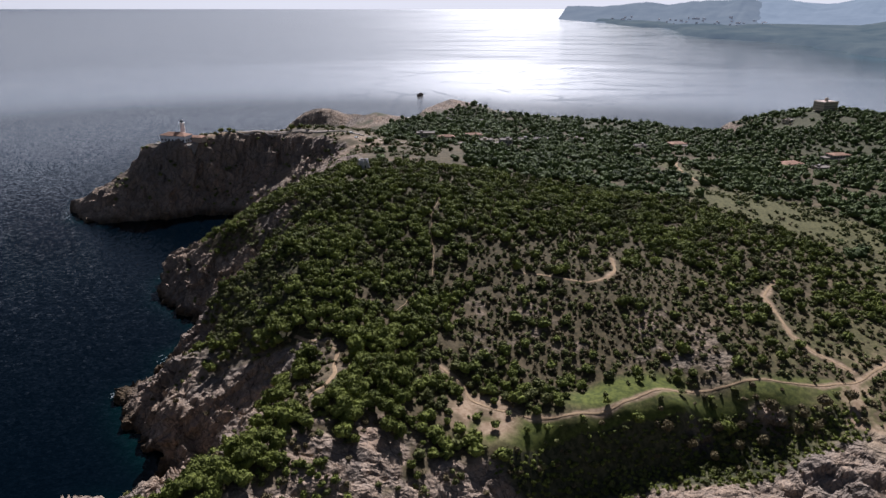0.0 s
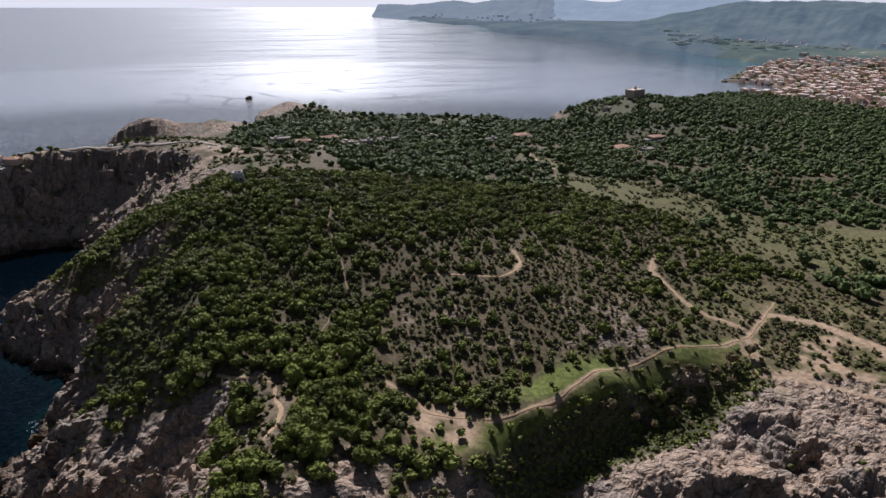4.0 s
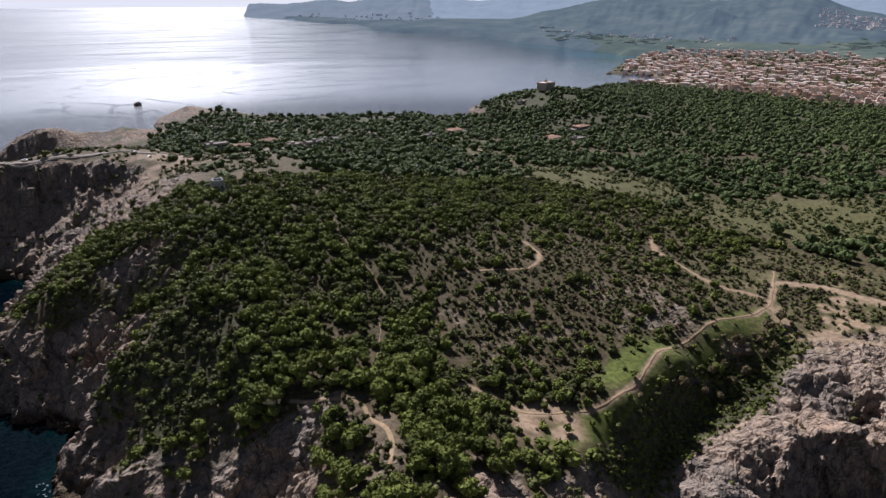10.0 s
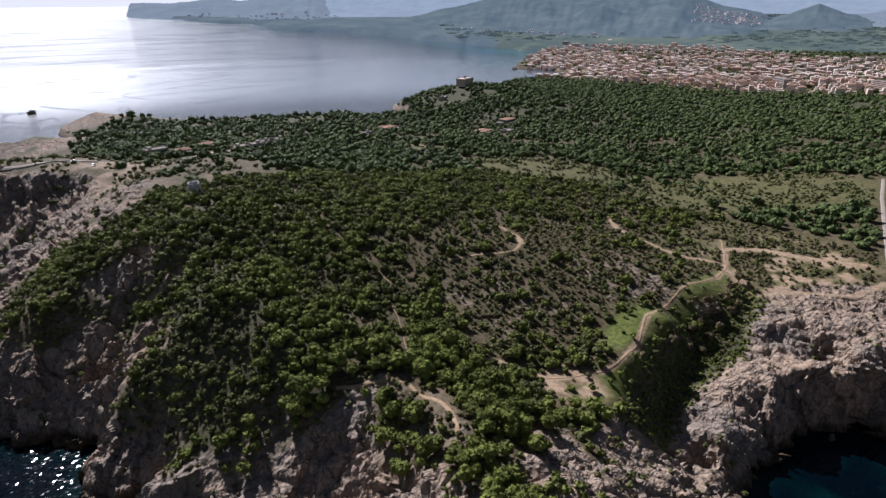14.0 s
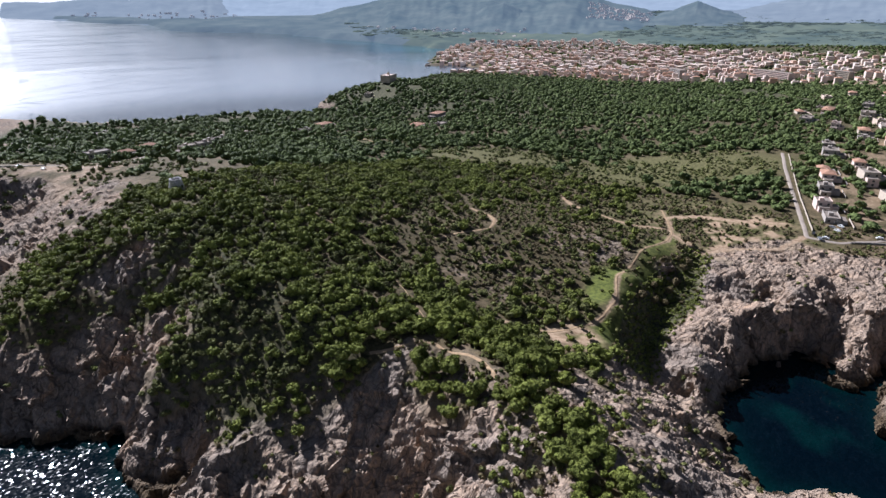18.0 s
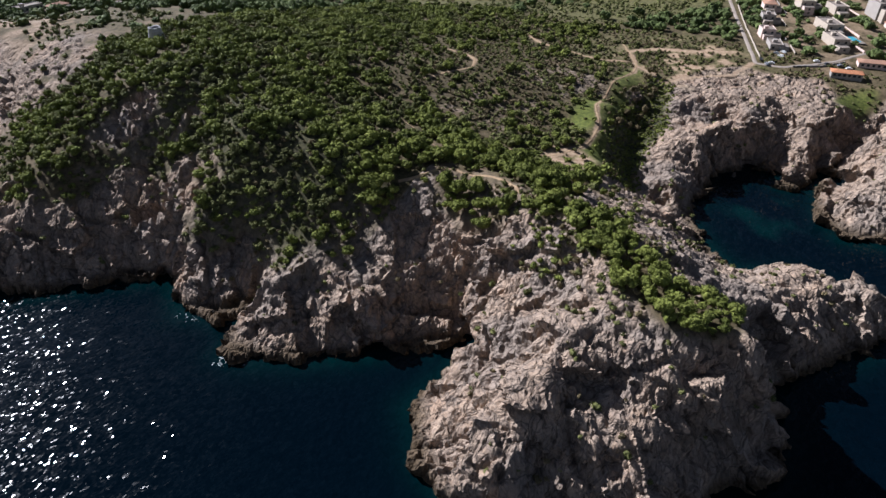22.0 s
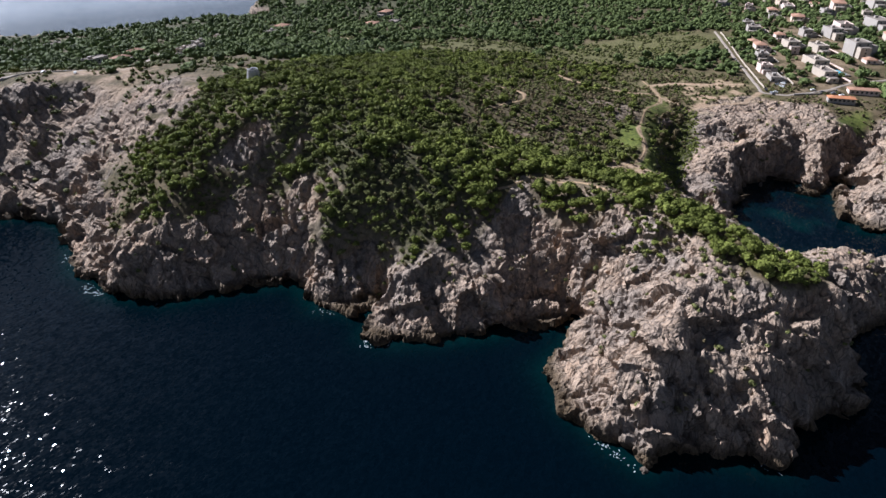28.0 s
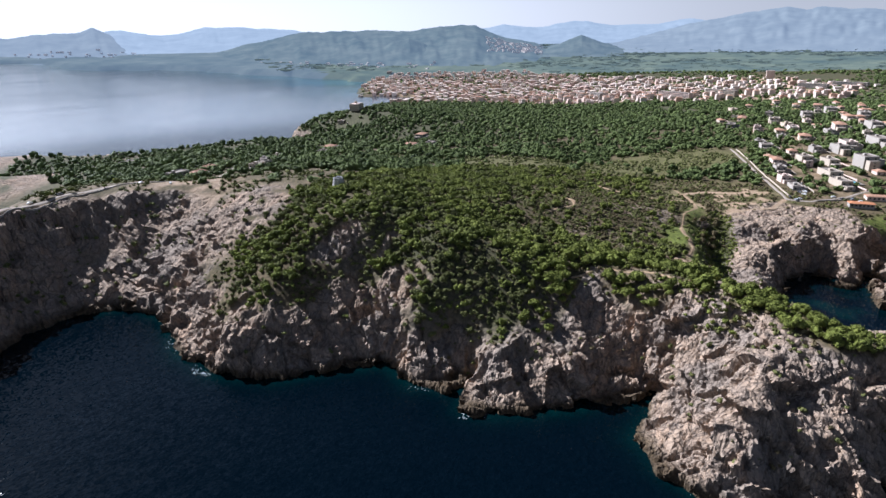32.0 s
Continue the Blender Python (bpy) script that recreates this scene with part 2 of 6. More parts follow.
def ground_material():
    m = bpy.data.materials.new("ground")
    m.use_nodes = True
    nt = m.node_tree
    p = nt.nodes["Principled BSDF"]
    p.inputs["Roughness"].default_value = 0.95
    p.inputs["Specular IOR Level"].default_value = 0.15
    tc = nt.nodes.new("ShaderNodeTexCoord")

    def noise_at(size, detail=6.0, rough=0.6, stretch=None):
        n = nt.nodes.new("ShaderNodeTexNoise")
        n.inputs["Scale"].default_value = 1.0 / size
        n.inputs["Detail"].default_value = detail
        n.inputs["Roughness"].default_value = rough
        src = tc.outputs["Object"]
        if stretch:
            mp = nt.nodes.new("ShaderNodeMapping")
            mp.inputs["Scale"].default_value = stretch
            nt.links.new(src, mp.inputs["Vector"])
            src = mp.outputs[0]
        nt.links.new(src, n.inputs["Vector"])
        return n.outputs["Fac"]

    def step(v, a, b):
        n = nt.nodes.new("ShaderNodeMapRange")
        n.interpolation_type = "SMOOTHSTEP"
        n.inputs["From Min"].default_value = a
        n.inputs["From Max"].default_value = b
        nt.links.new(v, n.inputs["Value"])
        return n.outputs[0]

    def attr(name):
        n = nt.nodes.new("ShaderNodeAttribute")
        n.attribute_name = name
        return n.outputs["Fac"]

    def math_of(op, a, b=None):
        n = nt.nodes.new("ShaderNodeMath")
        n.operation = op
        for sock, v in zip(n.inputs, (a, b)):
            if isinstance(v, (int, float)):
                sock.default_value = v
            elif v is not None:
                nt.links.new(v, sock)
        return n.outputs[0]

    broad, fine = noise_at(22.0), noise_at(2.2, 8.0, 0.7)
    # coordinates bent by two sizes of noise, so that no crack runs straight
    bend = tc.outputs["Object"]
    for size, amount in ((14.0, 9.0), (3.0, 2.2)):
        wn_ = nt.nodes.new("ShaderNodeTexNoise")
        wn_.inputs["Scale"].default_value = 1.0 / size
        wn_.inputs["Detail"].default_value = 3
        nt.links.new(tc.outputs["Object"], wn_.inputs["Vector"])
        ma = nt.nodes.new("ShaderNodeVectorMath")
        ma.operation = "MULTIPLY_ADD"
        ma.inputs[1].default_value = (amount,) * 3
        nt.links.new(wn_.outputs["Color"], ma.inputs[0])
        nt.links.new(bend, ma.inputs[2])
        bend = ma.outputs[0]

    def jointed(size, tall, tilt, turn):
        """Rock parted by joints into leaning blocks: distance from the joint, and a tone for each block."""
        mp = nt.nodes.new("ShaderNodeMapping")
        mp.inputs["Rotation"].default_value = (radians(tilt), radians(-tilt * 1.3), radians(turn))
        mp.inputs["Scale"].default_value = (1.0 / size, 1.25 / size, 1.0 / (size * tall))
        nt.links.new(bend, mp.inputs["Vector"])
        out = []
        for feature in ("DISTANCE_TO_EDGE", "F1"):
            v = nt.nodes.new("ShaderNodeTexVoronoi")
            v.feature = feature
            v.inputs["Scale"].default_value = 1.0
            nt.links.new(mp.outputs[0], v.inputs["Vector"])
            out.append(v)
        g = nt.nodes.new("ShaderNodeRGBToBW")
        nt.links.new(out[1].outputs["Color"], g.inputs[0])
        return out[0].outputs["Distance"], g.outputs[0]

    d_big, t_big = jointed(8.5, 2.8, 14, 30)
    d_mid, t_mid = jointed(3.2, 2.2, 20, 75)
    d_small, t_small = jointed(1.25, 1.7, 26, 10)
    streak = noise_at(6.0, 7.0, 0.7, (1.0, 1.0, 0.25))
    rock = mix_colour(nt, step(streak, 0.30, 0.70), (0.2376, 0.1707, 0.1214), (0.4224, 0.315, 0.2306))
    rock = mix_colour(nt, step(broad, 0.50, 0.72), rock, (0.396, 0.2684, 0.1804))
    huge = noise_at(42.0, 5.0, 0.6, (1.0, 1.0, 0.6))
    rock = mix_colour(nt, math_of("MULTIPLY", step(huge, 0.49, 0.60), 0.6), rock, (0.2068, 0.1804, 0.1584))
    for tone, amount in ((t_big, 0.25), (t_mid, 0.18), (t_small, 0.10)):
        rock = mix_colour(nt, math_of("MULTIPLY", step(tone, 0.62, 0.30), amount), rock, (0.26, 0.215, 0.18))
    # joints darkened in the colour for the shade inside the cracks
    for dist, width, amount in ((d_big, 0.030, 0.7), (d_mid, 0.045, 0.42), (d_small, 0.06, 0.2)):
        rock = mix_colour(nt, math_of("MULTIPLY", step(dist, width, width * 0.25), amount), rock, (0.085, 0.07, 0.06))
    rock = mix_colour(nt, math_of("MULTIPLY", step(fine, 0.52, 0.36), 0.4), rock, (0.15, 0.125, 0.11))
    scrub = mix_colour(nt, step(fine, 0.35, 0.65), (0.03713, 0.03276, 0.01529), (0.1147, 0.08736, 0.04586))
    scrub = mix_colour(nt, step(broad, 0.52, 0.70), scrub, (0.1365, 0.1005, 0.06006))
    grass = mix_colour(nt, step(fine, 0.35, 0.68), (0.055, 0.070, 0.016), (0.135, 0.15, 0.032))
    dry = mix_colour(nt, step(fine, 0.35, 0.68), (0.06037, 0.06037, 0.02322), (0.1451, 0.13, 0.05341))
    soil = mix_colour(nt, step(fine, 0.30, 0.7), (0.215, 0.1419, 0.086), (0.3956, 0.2924, 0.1978))
    col = scrub
    # wood: dark floor under trees, and the shade painted on the ravine's wall
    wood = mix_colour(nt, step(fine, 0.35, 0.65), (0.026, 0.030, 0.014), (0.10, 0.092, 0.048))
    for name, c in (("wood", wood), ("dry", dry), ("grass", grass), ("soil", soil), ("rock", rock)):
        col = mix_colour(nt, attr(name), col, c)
    wet = mix_colour(nt, step(fine, 0.3, 0.7), (0.035, 0.026, 0.018), (0.12, 0.085, 0.05))
    col = mix_colour(nt, attr("tide"), col, wet)
    nt.links.new(col, p.inputs["Base Color"])
    bare = attr("rock")
    last = None
    for h, dist in ((math_of("ADD", step(d_big, 0.0, 0.22), math_of("MULTIPLY", t_big, 0.5)), 1.0), (math_of("ADD", step(d_mid, 0.0, 0.25), math_of("MULTIPLY", t_mid, 0.6)), 0.42), (step(d_small, 0.0, 0.3), 0.13), (fine, 0.3)):
        bp = nt.nodes.new("ShaderNodeBump")
        bp.inputs["Distance"].default_value = dist
        nt.links.new(bare if h is not fine else step(bare, -0.9, 1.0), bp.inputs["Strength"])
        nt.links.new(h, bp.inputs["Height"])
        if last:
            nt.links.new(last, bp.inputs["Normal"])
        last = bp.outputs[0]
    nt.links.new(last, p.inputs["Normal"])
    return m


def sea_material():
    m = bpy.data.materials.new("sea_water")
    m.use_nodes = True
    nt = m.node_tree
    p = nt.nodes["Principled BSDF"]
    # reflectivity raised with distance, above water's own, brightening the far sea as haze would
    gl = nt.nodes.new("ShaderNodeAttribute")
    gl.attribute_name = "glare"
    gi = nt.nodes.new("ShaderNodeMapRange")
    gi.inputs["To Min"].default_value = 1.33
    gi.inputs["To Max"].default_value = 4.4
    nt.links.new(gl.outputs["Fac"], gi.inputs["Value"])
    nt.links.new(gi.outputs[0], p.inputs["IOR"])
    tc = nt.nodes.new("ShaderNodeTexCoord")
    sh = nt.nodes.new("ShaderNodeAttribute")
    sh.attribute_name = "shallow"
    tq = nt.nodes.new("ShaderNodeAttribute")
    tq.attribute_name = "sand"
    n = nt.nodes.new("ShaderNodeTexNoise")
    n.inputs["Scale"].default_value = 0.12
    n.inputs["Detail"].default_value = 6
    nt.links.new(tc.outputs["Object"], n.inputs["Vector"])
    deep = mix_colour(nt, sh.outputs["Fac"], (0.0003, 0.0024, 0.0050), (0.0008, 0.010, 0.011))
    deep = mix_colour(nt, tq.outputs["Fac"], deep, (0.02, 0.17, 0.25))
    nt.links.new(deep, p.inputs["Base Color"])
    # calm slicks lie across the open water; far out the sea is choppier
    op = nt.nodes.new("ShaderNodeAttribute")
    op.attribute_name = "open"
    mp = nt.nodes.new("ShaderNodeMapping")
    mp.inputs["Rotation"].default_value = (0, 0, radians(18))
    mp.inputs["Scale"].default_value = (0.0016, 0.006, 1.0)
    sl = nt.nodes.new("ShaderNodeTexNoise")
    sl.inputs["Scale"].default_value = 1.0
    sl.inputs["Detail"].default_value = 5
    sl.inputs["Distortion"].default_value = 0.9
    nt.links.new(tc.outputs["Object"], mp.inputs["Vector"])
    nt.links.new(mp.outputs[0], sl.inputs["Vector"])
    mr = nt.nodes.new("ShaderNodeMapRange")
    mr.interpolation_type = "SMOOTHSTEP"
    mr.inputs["From Min"].default_value = 0.52
    mr.inputs["From Max"].default_value = 0.66
    mr.inputs["To Min"].default_value = 0.16
    mr.inputs["To Max"].default_value = 0.10
    nt.links.new(sl.outputs["Fac"], mr.inputs["Value"])
    # thin winding current lines
    cm = nt.nodes.new("ShaderNodeMapping")
    cm.inputs["Rotation"].default_value = (0, 0, radians(-12))
    cm.inputs["Scale"].default_value = (0.0022, 0.0034, 1.0)
    cn = nt.nodes.new("ShaderNodeTexNoise")
    cn.inputs["Scale"].default_value = 1.0
    cn.inputs["Detail"].default_value = 4
    cn.inputs["Distortion"].default_value = 1.6
    nt.links.new(tc.outputs["Object"], cm.inputs["Vector"])
    nt.links.new(cm.outputs[0], cn.inputs["Vector"])
    c1 = nt.nodes.new("ShaderNodeMath")
    c1.operation = "SUBTRACT"
    c1.inputs[1].default_value = 0.5
    nt.links.new(cn.outputs["Fac"], c1.inputs[0])
    c2 = nt.nodes.new("ShaderNodeMath")
    c2.operation = "ABSOLUTE"
    nt.links.new(c1.outputs[0], c2.inputs[0])
    c3 = nt.nodes.new("ShaderNodeMapRange")
    c3.interpolation_type = "SMOOTHSTEP"
    c3.inputs["From Max"].default_value = 0.022
    c3.inputs["To Min"].default_value = 0.07
    c3.inputs["To Max"].default_value = 0.20
    nt.links.new(c2.outputs[0], c3.inputs["Value"])
    c4 = nt.nodes.new("ShaderNodeMath")
    c4.operation = "MINIMUM"
    nt.links.new(mr.outputs[0], c4.inputs[0])
    nt.links.new(c3.outputs[0], c4.inputs[1])
    ro = nt.nodes.new("ShaderNodeMix")
    ro.data_type = "FLOAT"
    ro.inputs[2].default_value = 0.045
    nt.links.new(op.outputs["Fac"], ro.inputs[0])
    nt.links.new(c4.outputs[0], ro.inputs[3])
    nt.links.new(ro.outputs[0], p.inputs["Roughness"])
    # specular is likewise cut near by to darken the water and raised far off
    sp = nt.nodes.new("ShaderNodeMapRange")
    sp.inputs["To Min"].default_value = 0.12
    sp.inputs["To Max"].default_value = 1.0
    nt.links.new(op.outputs["Fac"], sp.inputs["Value"])
    nt.links.new(sp.outputs[0], p.inputs["Specular IOR Level"])
    # small wave faces, each tilted its own way, catch the sun one by one
    tilt = None
    for size, amount, turn in ((1.9, 0.12, 20), (0.7, 0.16, -35)):
        wm = nt.nodes.new("ShaderNodeMapping")
        wm.inputs["Rotation"].default_value = (0, 0, radians(turn))
        wm.inputs["Scale"].default_value = (0.7 / size, 1.2 / size, 0.0)
        nt.links.new(tc.outputs["Object"], wm.inputs["Vector"])
        vo = nt.nodes.new("ShaderNodeTexVoronoi")
        vo.voronoi_dimensions = "2D"
        vo.inputs["Scale"].default_value = 1.0
        nt.links.new(wm.outputs[0], vo.inputs["Vector"])
        mv = nt.nodes.new("ShaderNodeVectorMath")
        mv.operation = "MULTIPLY_ADD"
        mv.inputs[1].default_value = (amount, amount, 0.0)
        nt.links.new(vo.outputs["Color"], mv.inputs[0])
        if tilt is None:
            mv.inputs[2].default_value = (-0.14, -0.14, 0.0)
        else:
            nt.links.new(tilt, mv.inputs[2])
        tilt = mv.outputs[0]
    calm = nt.nodes.new("ShaderNodeMapRange")
    calm.inputs["To Min"].default_value = 1.0
    calm.inputs["To Max"].default_value = 0.45
    nt.links.new(op.outputs["Fac"], calm.inputs["Value"])
    st = nt.nodes.new("ShaderNodeAttribute")
    st.attribute_name = "still"
    sm = nt.nodes.new("ShaderNodeMath")
    sm.operation = "MULTIPLY"
    nt.links.new(calm.outputs[0], sm.inputs[0])
    nt.links.new(st.outputs["Fac"], sm.inputs[1])
    sc = nt.nodes.new("ShaderNodeVectorMath")
    sc.operation = "SCALE"
    nt.links.new(tilt, sc.inputs[0])
    nt.links.new(sm.outputs[0], sc.inputs["Scale"])
    un = nt.nodes.new("ShaderNodeVectorMath")
    un.operation = "ADD"
    un.inputs[1].default_value = (0, 0, 1)
    nt.links.new(sc.outputs[0], un.inputs[0])
    no = nt.nodes.new("ShaderNodeVectorMath")
    no.operation = "NORMALIZE"
    nt.links.new(un.outputs[0], no.inputs[0])
    nt.links.new(no.outputs[0], p.inputs["Normal"])
    return m


def leaf_material(name, dark, light):
    """Foliage: sprays of needles, shade in the gaps put into the colour, each crown and each stretch of wood a little
    different.
    """
    m = bpy.data.materials.new(name)
    m.use_nodes = True
    nt = m.node_tree
    p = nt.nodes["Principled BSDF"]
    p.inputs["Roughness"].default_value = 0.62
    p.inputs["Specular IOR Level"].default_value = 0.04
    g = nt.nodes.new("ShaderNodeNewGeometry")

    def noise_at(scale, detail, lo, hi, low, high):
        n = nt.nodes.new("ShaderNodeTexNoise")
        n.inputs["Scale"].default_value = scale
        n.inputs["Detail"].default_value = detail
        nt.links.new(g.outputs["Position"], n.inputs["Vector"])
        r = nt.nodes.new("ShaderNodeMapRange")
        r.inputs["From Min"].default_value, r.inputs["From Max"].default_value = lo, hi
        r.inputs["To Min"].default_value, r.inputs["To Max"].default_value = low, high
        nt.links.new(n.outputs["Fac"], r.inputs["Value"])
        return n.outputs["Fac"], r.outputs[0]

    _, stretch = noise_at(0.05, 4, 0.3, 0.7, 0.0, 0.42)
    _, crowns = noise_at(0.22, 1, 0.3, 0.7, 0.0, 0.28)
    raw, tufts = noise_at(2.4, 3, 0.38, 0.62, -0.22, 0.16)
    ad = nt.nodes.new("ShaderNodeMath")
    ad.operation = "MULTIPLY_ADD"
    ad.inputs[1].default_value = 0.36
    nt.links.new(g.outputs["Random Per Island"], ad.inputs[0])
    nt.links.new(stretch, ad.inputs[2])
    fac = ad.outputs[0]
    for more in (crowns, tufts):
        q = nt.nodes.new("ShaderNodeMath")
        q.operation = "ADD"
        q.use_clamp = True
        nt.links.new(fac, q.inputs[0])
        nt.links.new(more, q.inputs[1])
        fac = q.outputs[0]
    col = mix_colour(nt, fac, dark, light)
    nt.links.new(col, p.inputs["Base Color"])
    bp = nt.nodes.new("ShaderNodeBump")
    bp.inputs["Strength"].default_value = 0.9
    bp.inputs["Distance"].default_value = 0.45
    nt.links.new(raw, bp.inputs["Height"])
    nt.links.new(bp.outputs[0], p.inputs["Normal"])
    tr = nt.nodes.new("ShaderNodeBsdfTranslucent")
    nt.links.new(col, tr.inputs["Color"])
    mx = nt.nodes.new("ShaderNodeMixShader")
    mx.inputs[0].default_value = 0.04
    nt.links.new(p.outputs[0], mx.inputs[1])
    nt.links.new(tr.outputs[0], mx.inputs[2])
    nt.links.new(mx.outputs[0], nt.nodes["Material Output"].inputs["Surface"])
    return m


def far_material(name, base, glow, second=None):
    """Distant land: forest and fields, the haze before them put in as a faint glow."""
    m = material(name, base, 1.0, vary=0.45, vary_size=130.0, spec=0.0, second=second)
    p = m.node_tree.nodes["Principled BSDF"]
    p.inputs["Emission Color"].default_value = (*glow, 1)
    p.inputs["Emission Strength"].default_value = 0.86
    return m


GROUND, SEA = ground_material(), sea_material()
# the far materials glow faintly: their haze is emission, not air
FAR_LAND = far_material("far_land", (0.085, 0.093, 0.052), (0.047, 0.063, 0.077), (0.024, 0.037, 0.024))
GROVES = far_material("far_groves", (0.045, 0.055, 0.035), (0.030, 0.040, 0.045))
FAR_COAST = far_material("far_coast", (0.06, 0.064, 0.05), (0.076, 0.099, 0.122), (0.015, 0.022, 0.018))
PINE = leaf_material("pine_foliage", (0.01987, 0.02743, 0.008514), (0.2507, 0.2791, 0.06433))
# cooler, duller pine green for distant woods: haze put into the colour
HAZED_PINE = leaf_material("hazed_pine_foliage", (0.02016, 0.03108, 0.01344), (0.168, 0.21, 0.0714))
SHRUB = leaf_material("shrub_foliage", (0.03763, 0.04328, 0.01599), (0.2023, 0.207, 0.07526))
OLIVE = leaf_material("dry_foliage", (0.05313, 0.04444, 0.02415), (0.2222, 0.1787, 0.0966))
BARK = material("bark", (0.11, 0.08, 0.06), 0.95, 0.5, 0.2)
SAND = material("path_earth", (0.34, 0.24, 0.145), 0.95, 0.4, 0.4, 0.25, 2.5, 0.1)
ASPHALT = material("road_surface", (0.30, 0.25, 0.21), 0.9, 0.2, 0.3, 0.2, 5.0, 0.2)
STONE = material("rubble_stone", (0.34, 0.31, 0.28), 0.95, 0.8, 0.4, 0.4, 1.2, 0.2)
LIMEWASH = material("limewash", (0.82, 0.81, 0.80), 0.8, 0.08, 0.5, 0.08, 3.0, 0.3)
WHITE = material("white_render", (0.3319, 0.2959, 0.2634), 0.85, 0.1, 0.5, 0.12, 3.0, 0.3)
CREAM = material("cream_render", (0.4259, 0.3601, 0.2904), 0.85, 0.1, 0.5, 0.12, 3.0, 0.3)
PINK = material("pink_render", (0.602, 0.4644, 0.4042), 0.85, 0.1, 0.5, 0.12, 3.0, 0.3)
OCHRE = material("ochre_render", (0.4988, 0.3956, 0.3096), 0.85, 0.1, 0.5, 0.15, 3.0, 0.3)
TILE = material("roof_tiles", (0.36, 0.207, 0.1395), 0.9, 0.7, 0.35, 0.35, 0.8, 0.2)
FLATROOF = material("flat_roof", (0.2167, 0.1819, 0.1548), 0.9, 0.1, 0.5, 0.2, 2.0, 0.2)
GLASS = material("dark_window", (0.03, 0.035, 0.04), 0.12, spec=0.6)
METAL = material("lantern_metal", (0.55, 0.56, 0.57), 0.35, spec=0.5)
TYRE = material("tyre_rubber", (0.02, 0.02, 0.02), 0.8)
POOL = material("pool_water", (0.05, 0.33, 0.42), 0.08, 0.2, 0.5, 0.1, 1.0, 0.5)

# ---------------------------------------------------------------- the land in plan
# the coast, from the lighthouse cape along the cliffs and round the cove
NEAR_COAST = [(-360, 585), (-344, 545), (-314, 536), (-269, 544), (-231, 560), (-196, 560), (-171, 535), (-172, 500), (-192, 464),
              (-199, 446), (-203, 409), (-190, 376), (-163, 353), (-145, 332), (-156, 306), (-150, 286), (-137, 279), (-163, 271),
              (-162, 263), (-149, 242), (-126, 217), (-104, 191), (-122, 189), (-141, 190), (-158, 174), (-167, 153), (-171, 138),
              (-157, 129), (-147, 98), (-127, 89), (-113, 85), (-95, 71), (-75, 72), (-60, 78), (-46, 76), (-20, 58), (4, 44),
              (24, 62), (28, 88), (14, 112), (24, 126), (42, 140), (58, 146), (80, 147), (100, 149), (113, 142), (124, 131), (126, 121)]
COVE_COAST = [(113, 116), (110, 108), (122, 101), (143, 96), (150, 92), (140, 91), (116, 94), (88, 88), (70, 76), (78, 55), (110, 20), (190, -30), (420, -70),
              (1500, -300), (5000, -1500), (14000, -2500), (14000, 14000), (3600, 14000), (2357, 9100), (2086, 6813), (2198, 5888),
              (1729, 4326), (1960, 3508), (1804, 2809), (1727, 2270), (1640, 1830), (1560, 1700), (1330, 1560), (1185, 1449),
              (1120, 1372), (1165, 1330), (1180, 1230), (1093, 1178), (940, 1190), (800, 1130), (600, 1070), (470, 1020), (430, 975)]
BACK_COAST = [(446, 940), (455, 915), (410, 880), (350, 888), (321, 925), (270, 950), (216, 978), (139, 1010), (96, 1070), (70, 1130), (62, 1230),
              (20, 1262), (-30, 1225), (-44, 1150), (-38, 1040), (-70, 960), (-130, 950), (-205, 950), (-240, 905), (-200, 850),
              (-175, 780), (-215, 735), (-285, 690), (-335, 645)]
COAST = NEAR_COAST + COVE_COAST + BACK_COAST

# heights of the hill, its ridges and the cove, placed to fit the camera's view
HILL = [(-124, 152, 34), (-120, 129, 28), (-104, 113, 43), (-93, 94, 44), (-144, 139, 20), (-115, 105, 28), (-97, 136, 47),
        (-63, 172, 48), (-75, 188, 40), (-79, 208, 30), (-86, 231, 33), (-108, 244, 23), (-139, 258, 13), (-130, 276, 15),
        (-130, 318, 30), (-119, 370, 36), (-149, 402, 40), (-167, 416, 29), (-165, 477, 22), (-114, 420, 57), (-100, 387, 60),
        (-89, 324, 61), (-75, 285, 53), (-60, 243, 44), (-57, 437, 75), (-64, 529, 67), (-100, 500, 62), (37, 308, 47), (98, 334, 46),
        (92, 309, 44), (-46, 205, 47), (-101, 160, 36), (-20, 330, 58)]
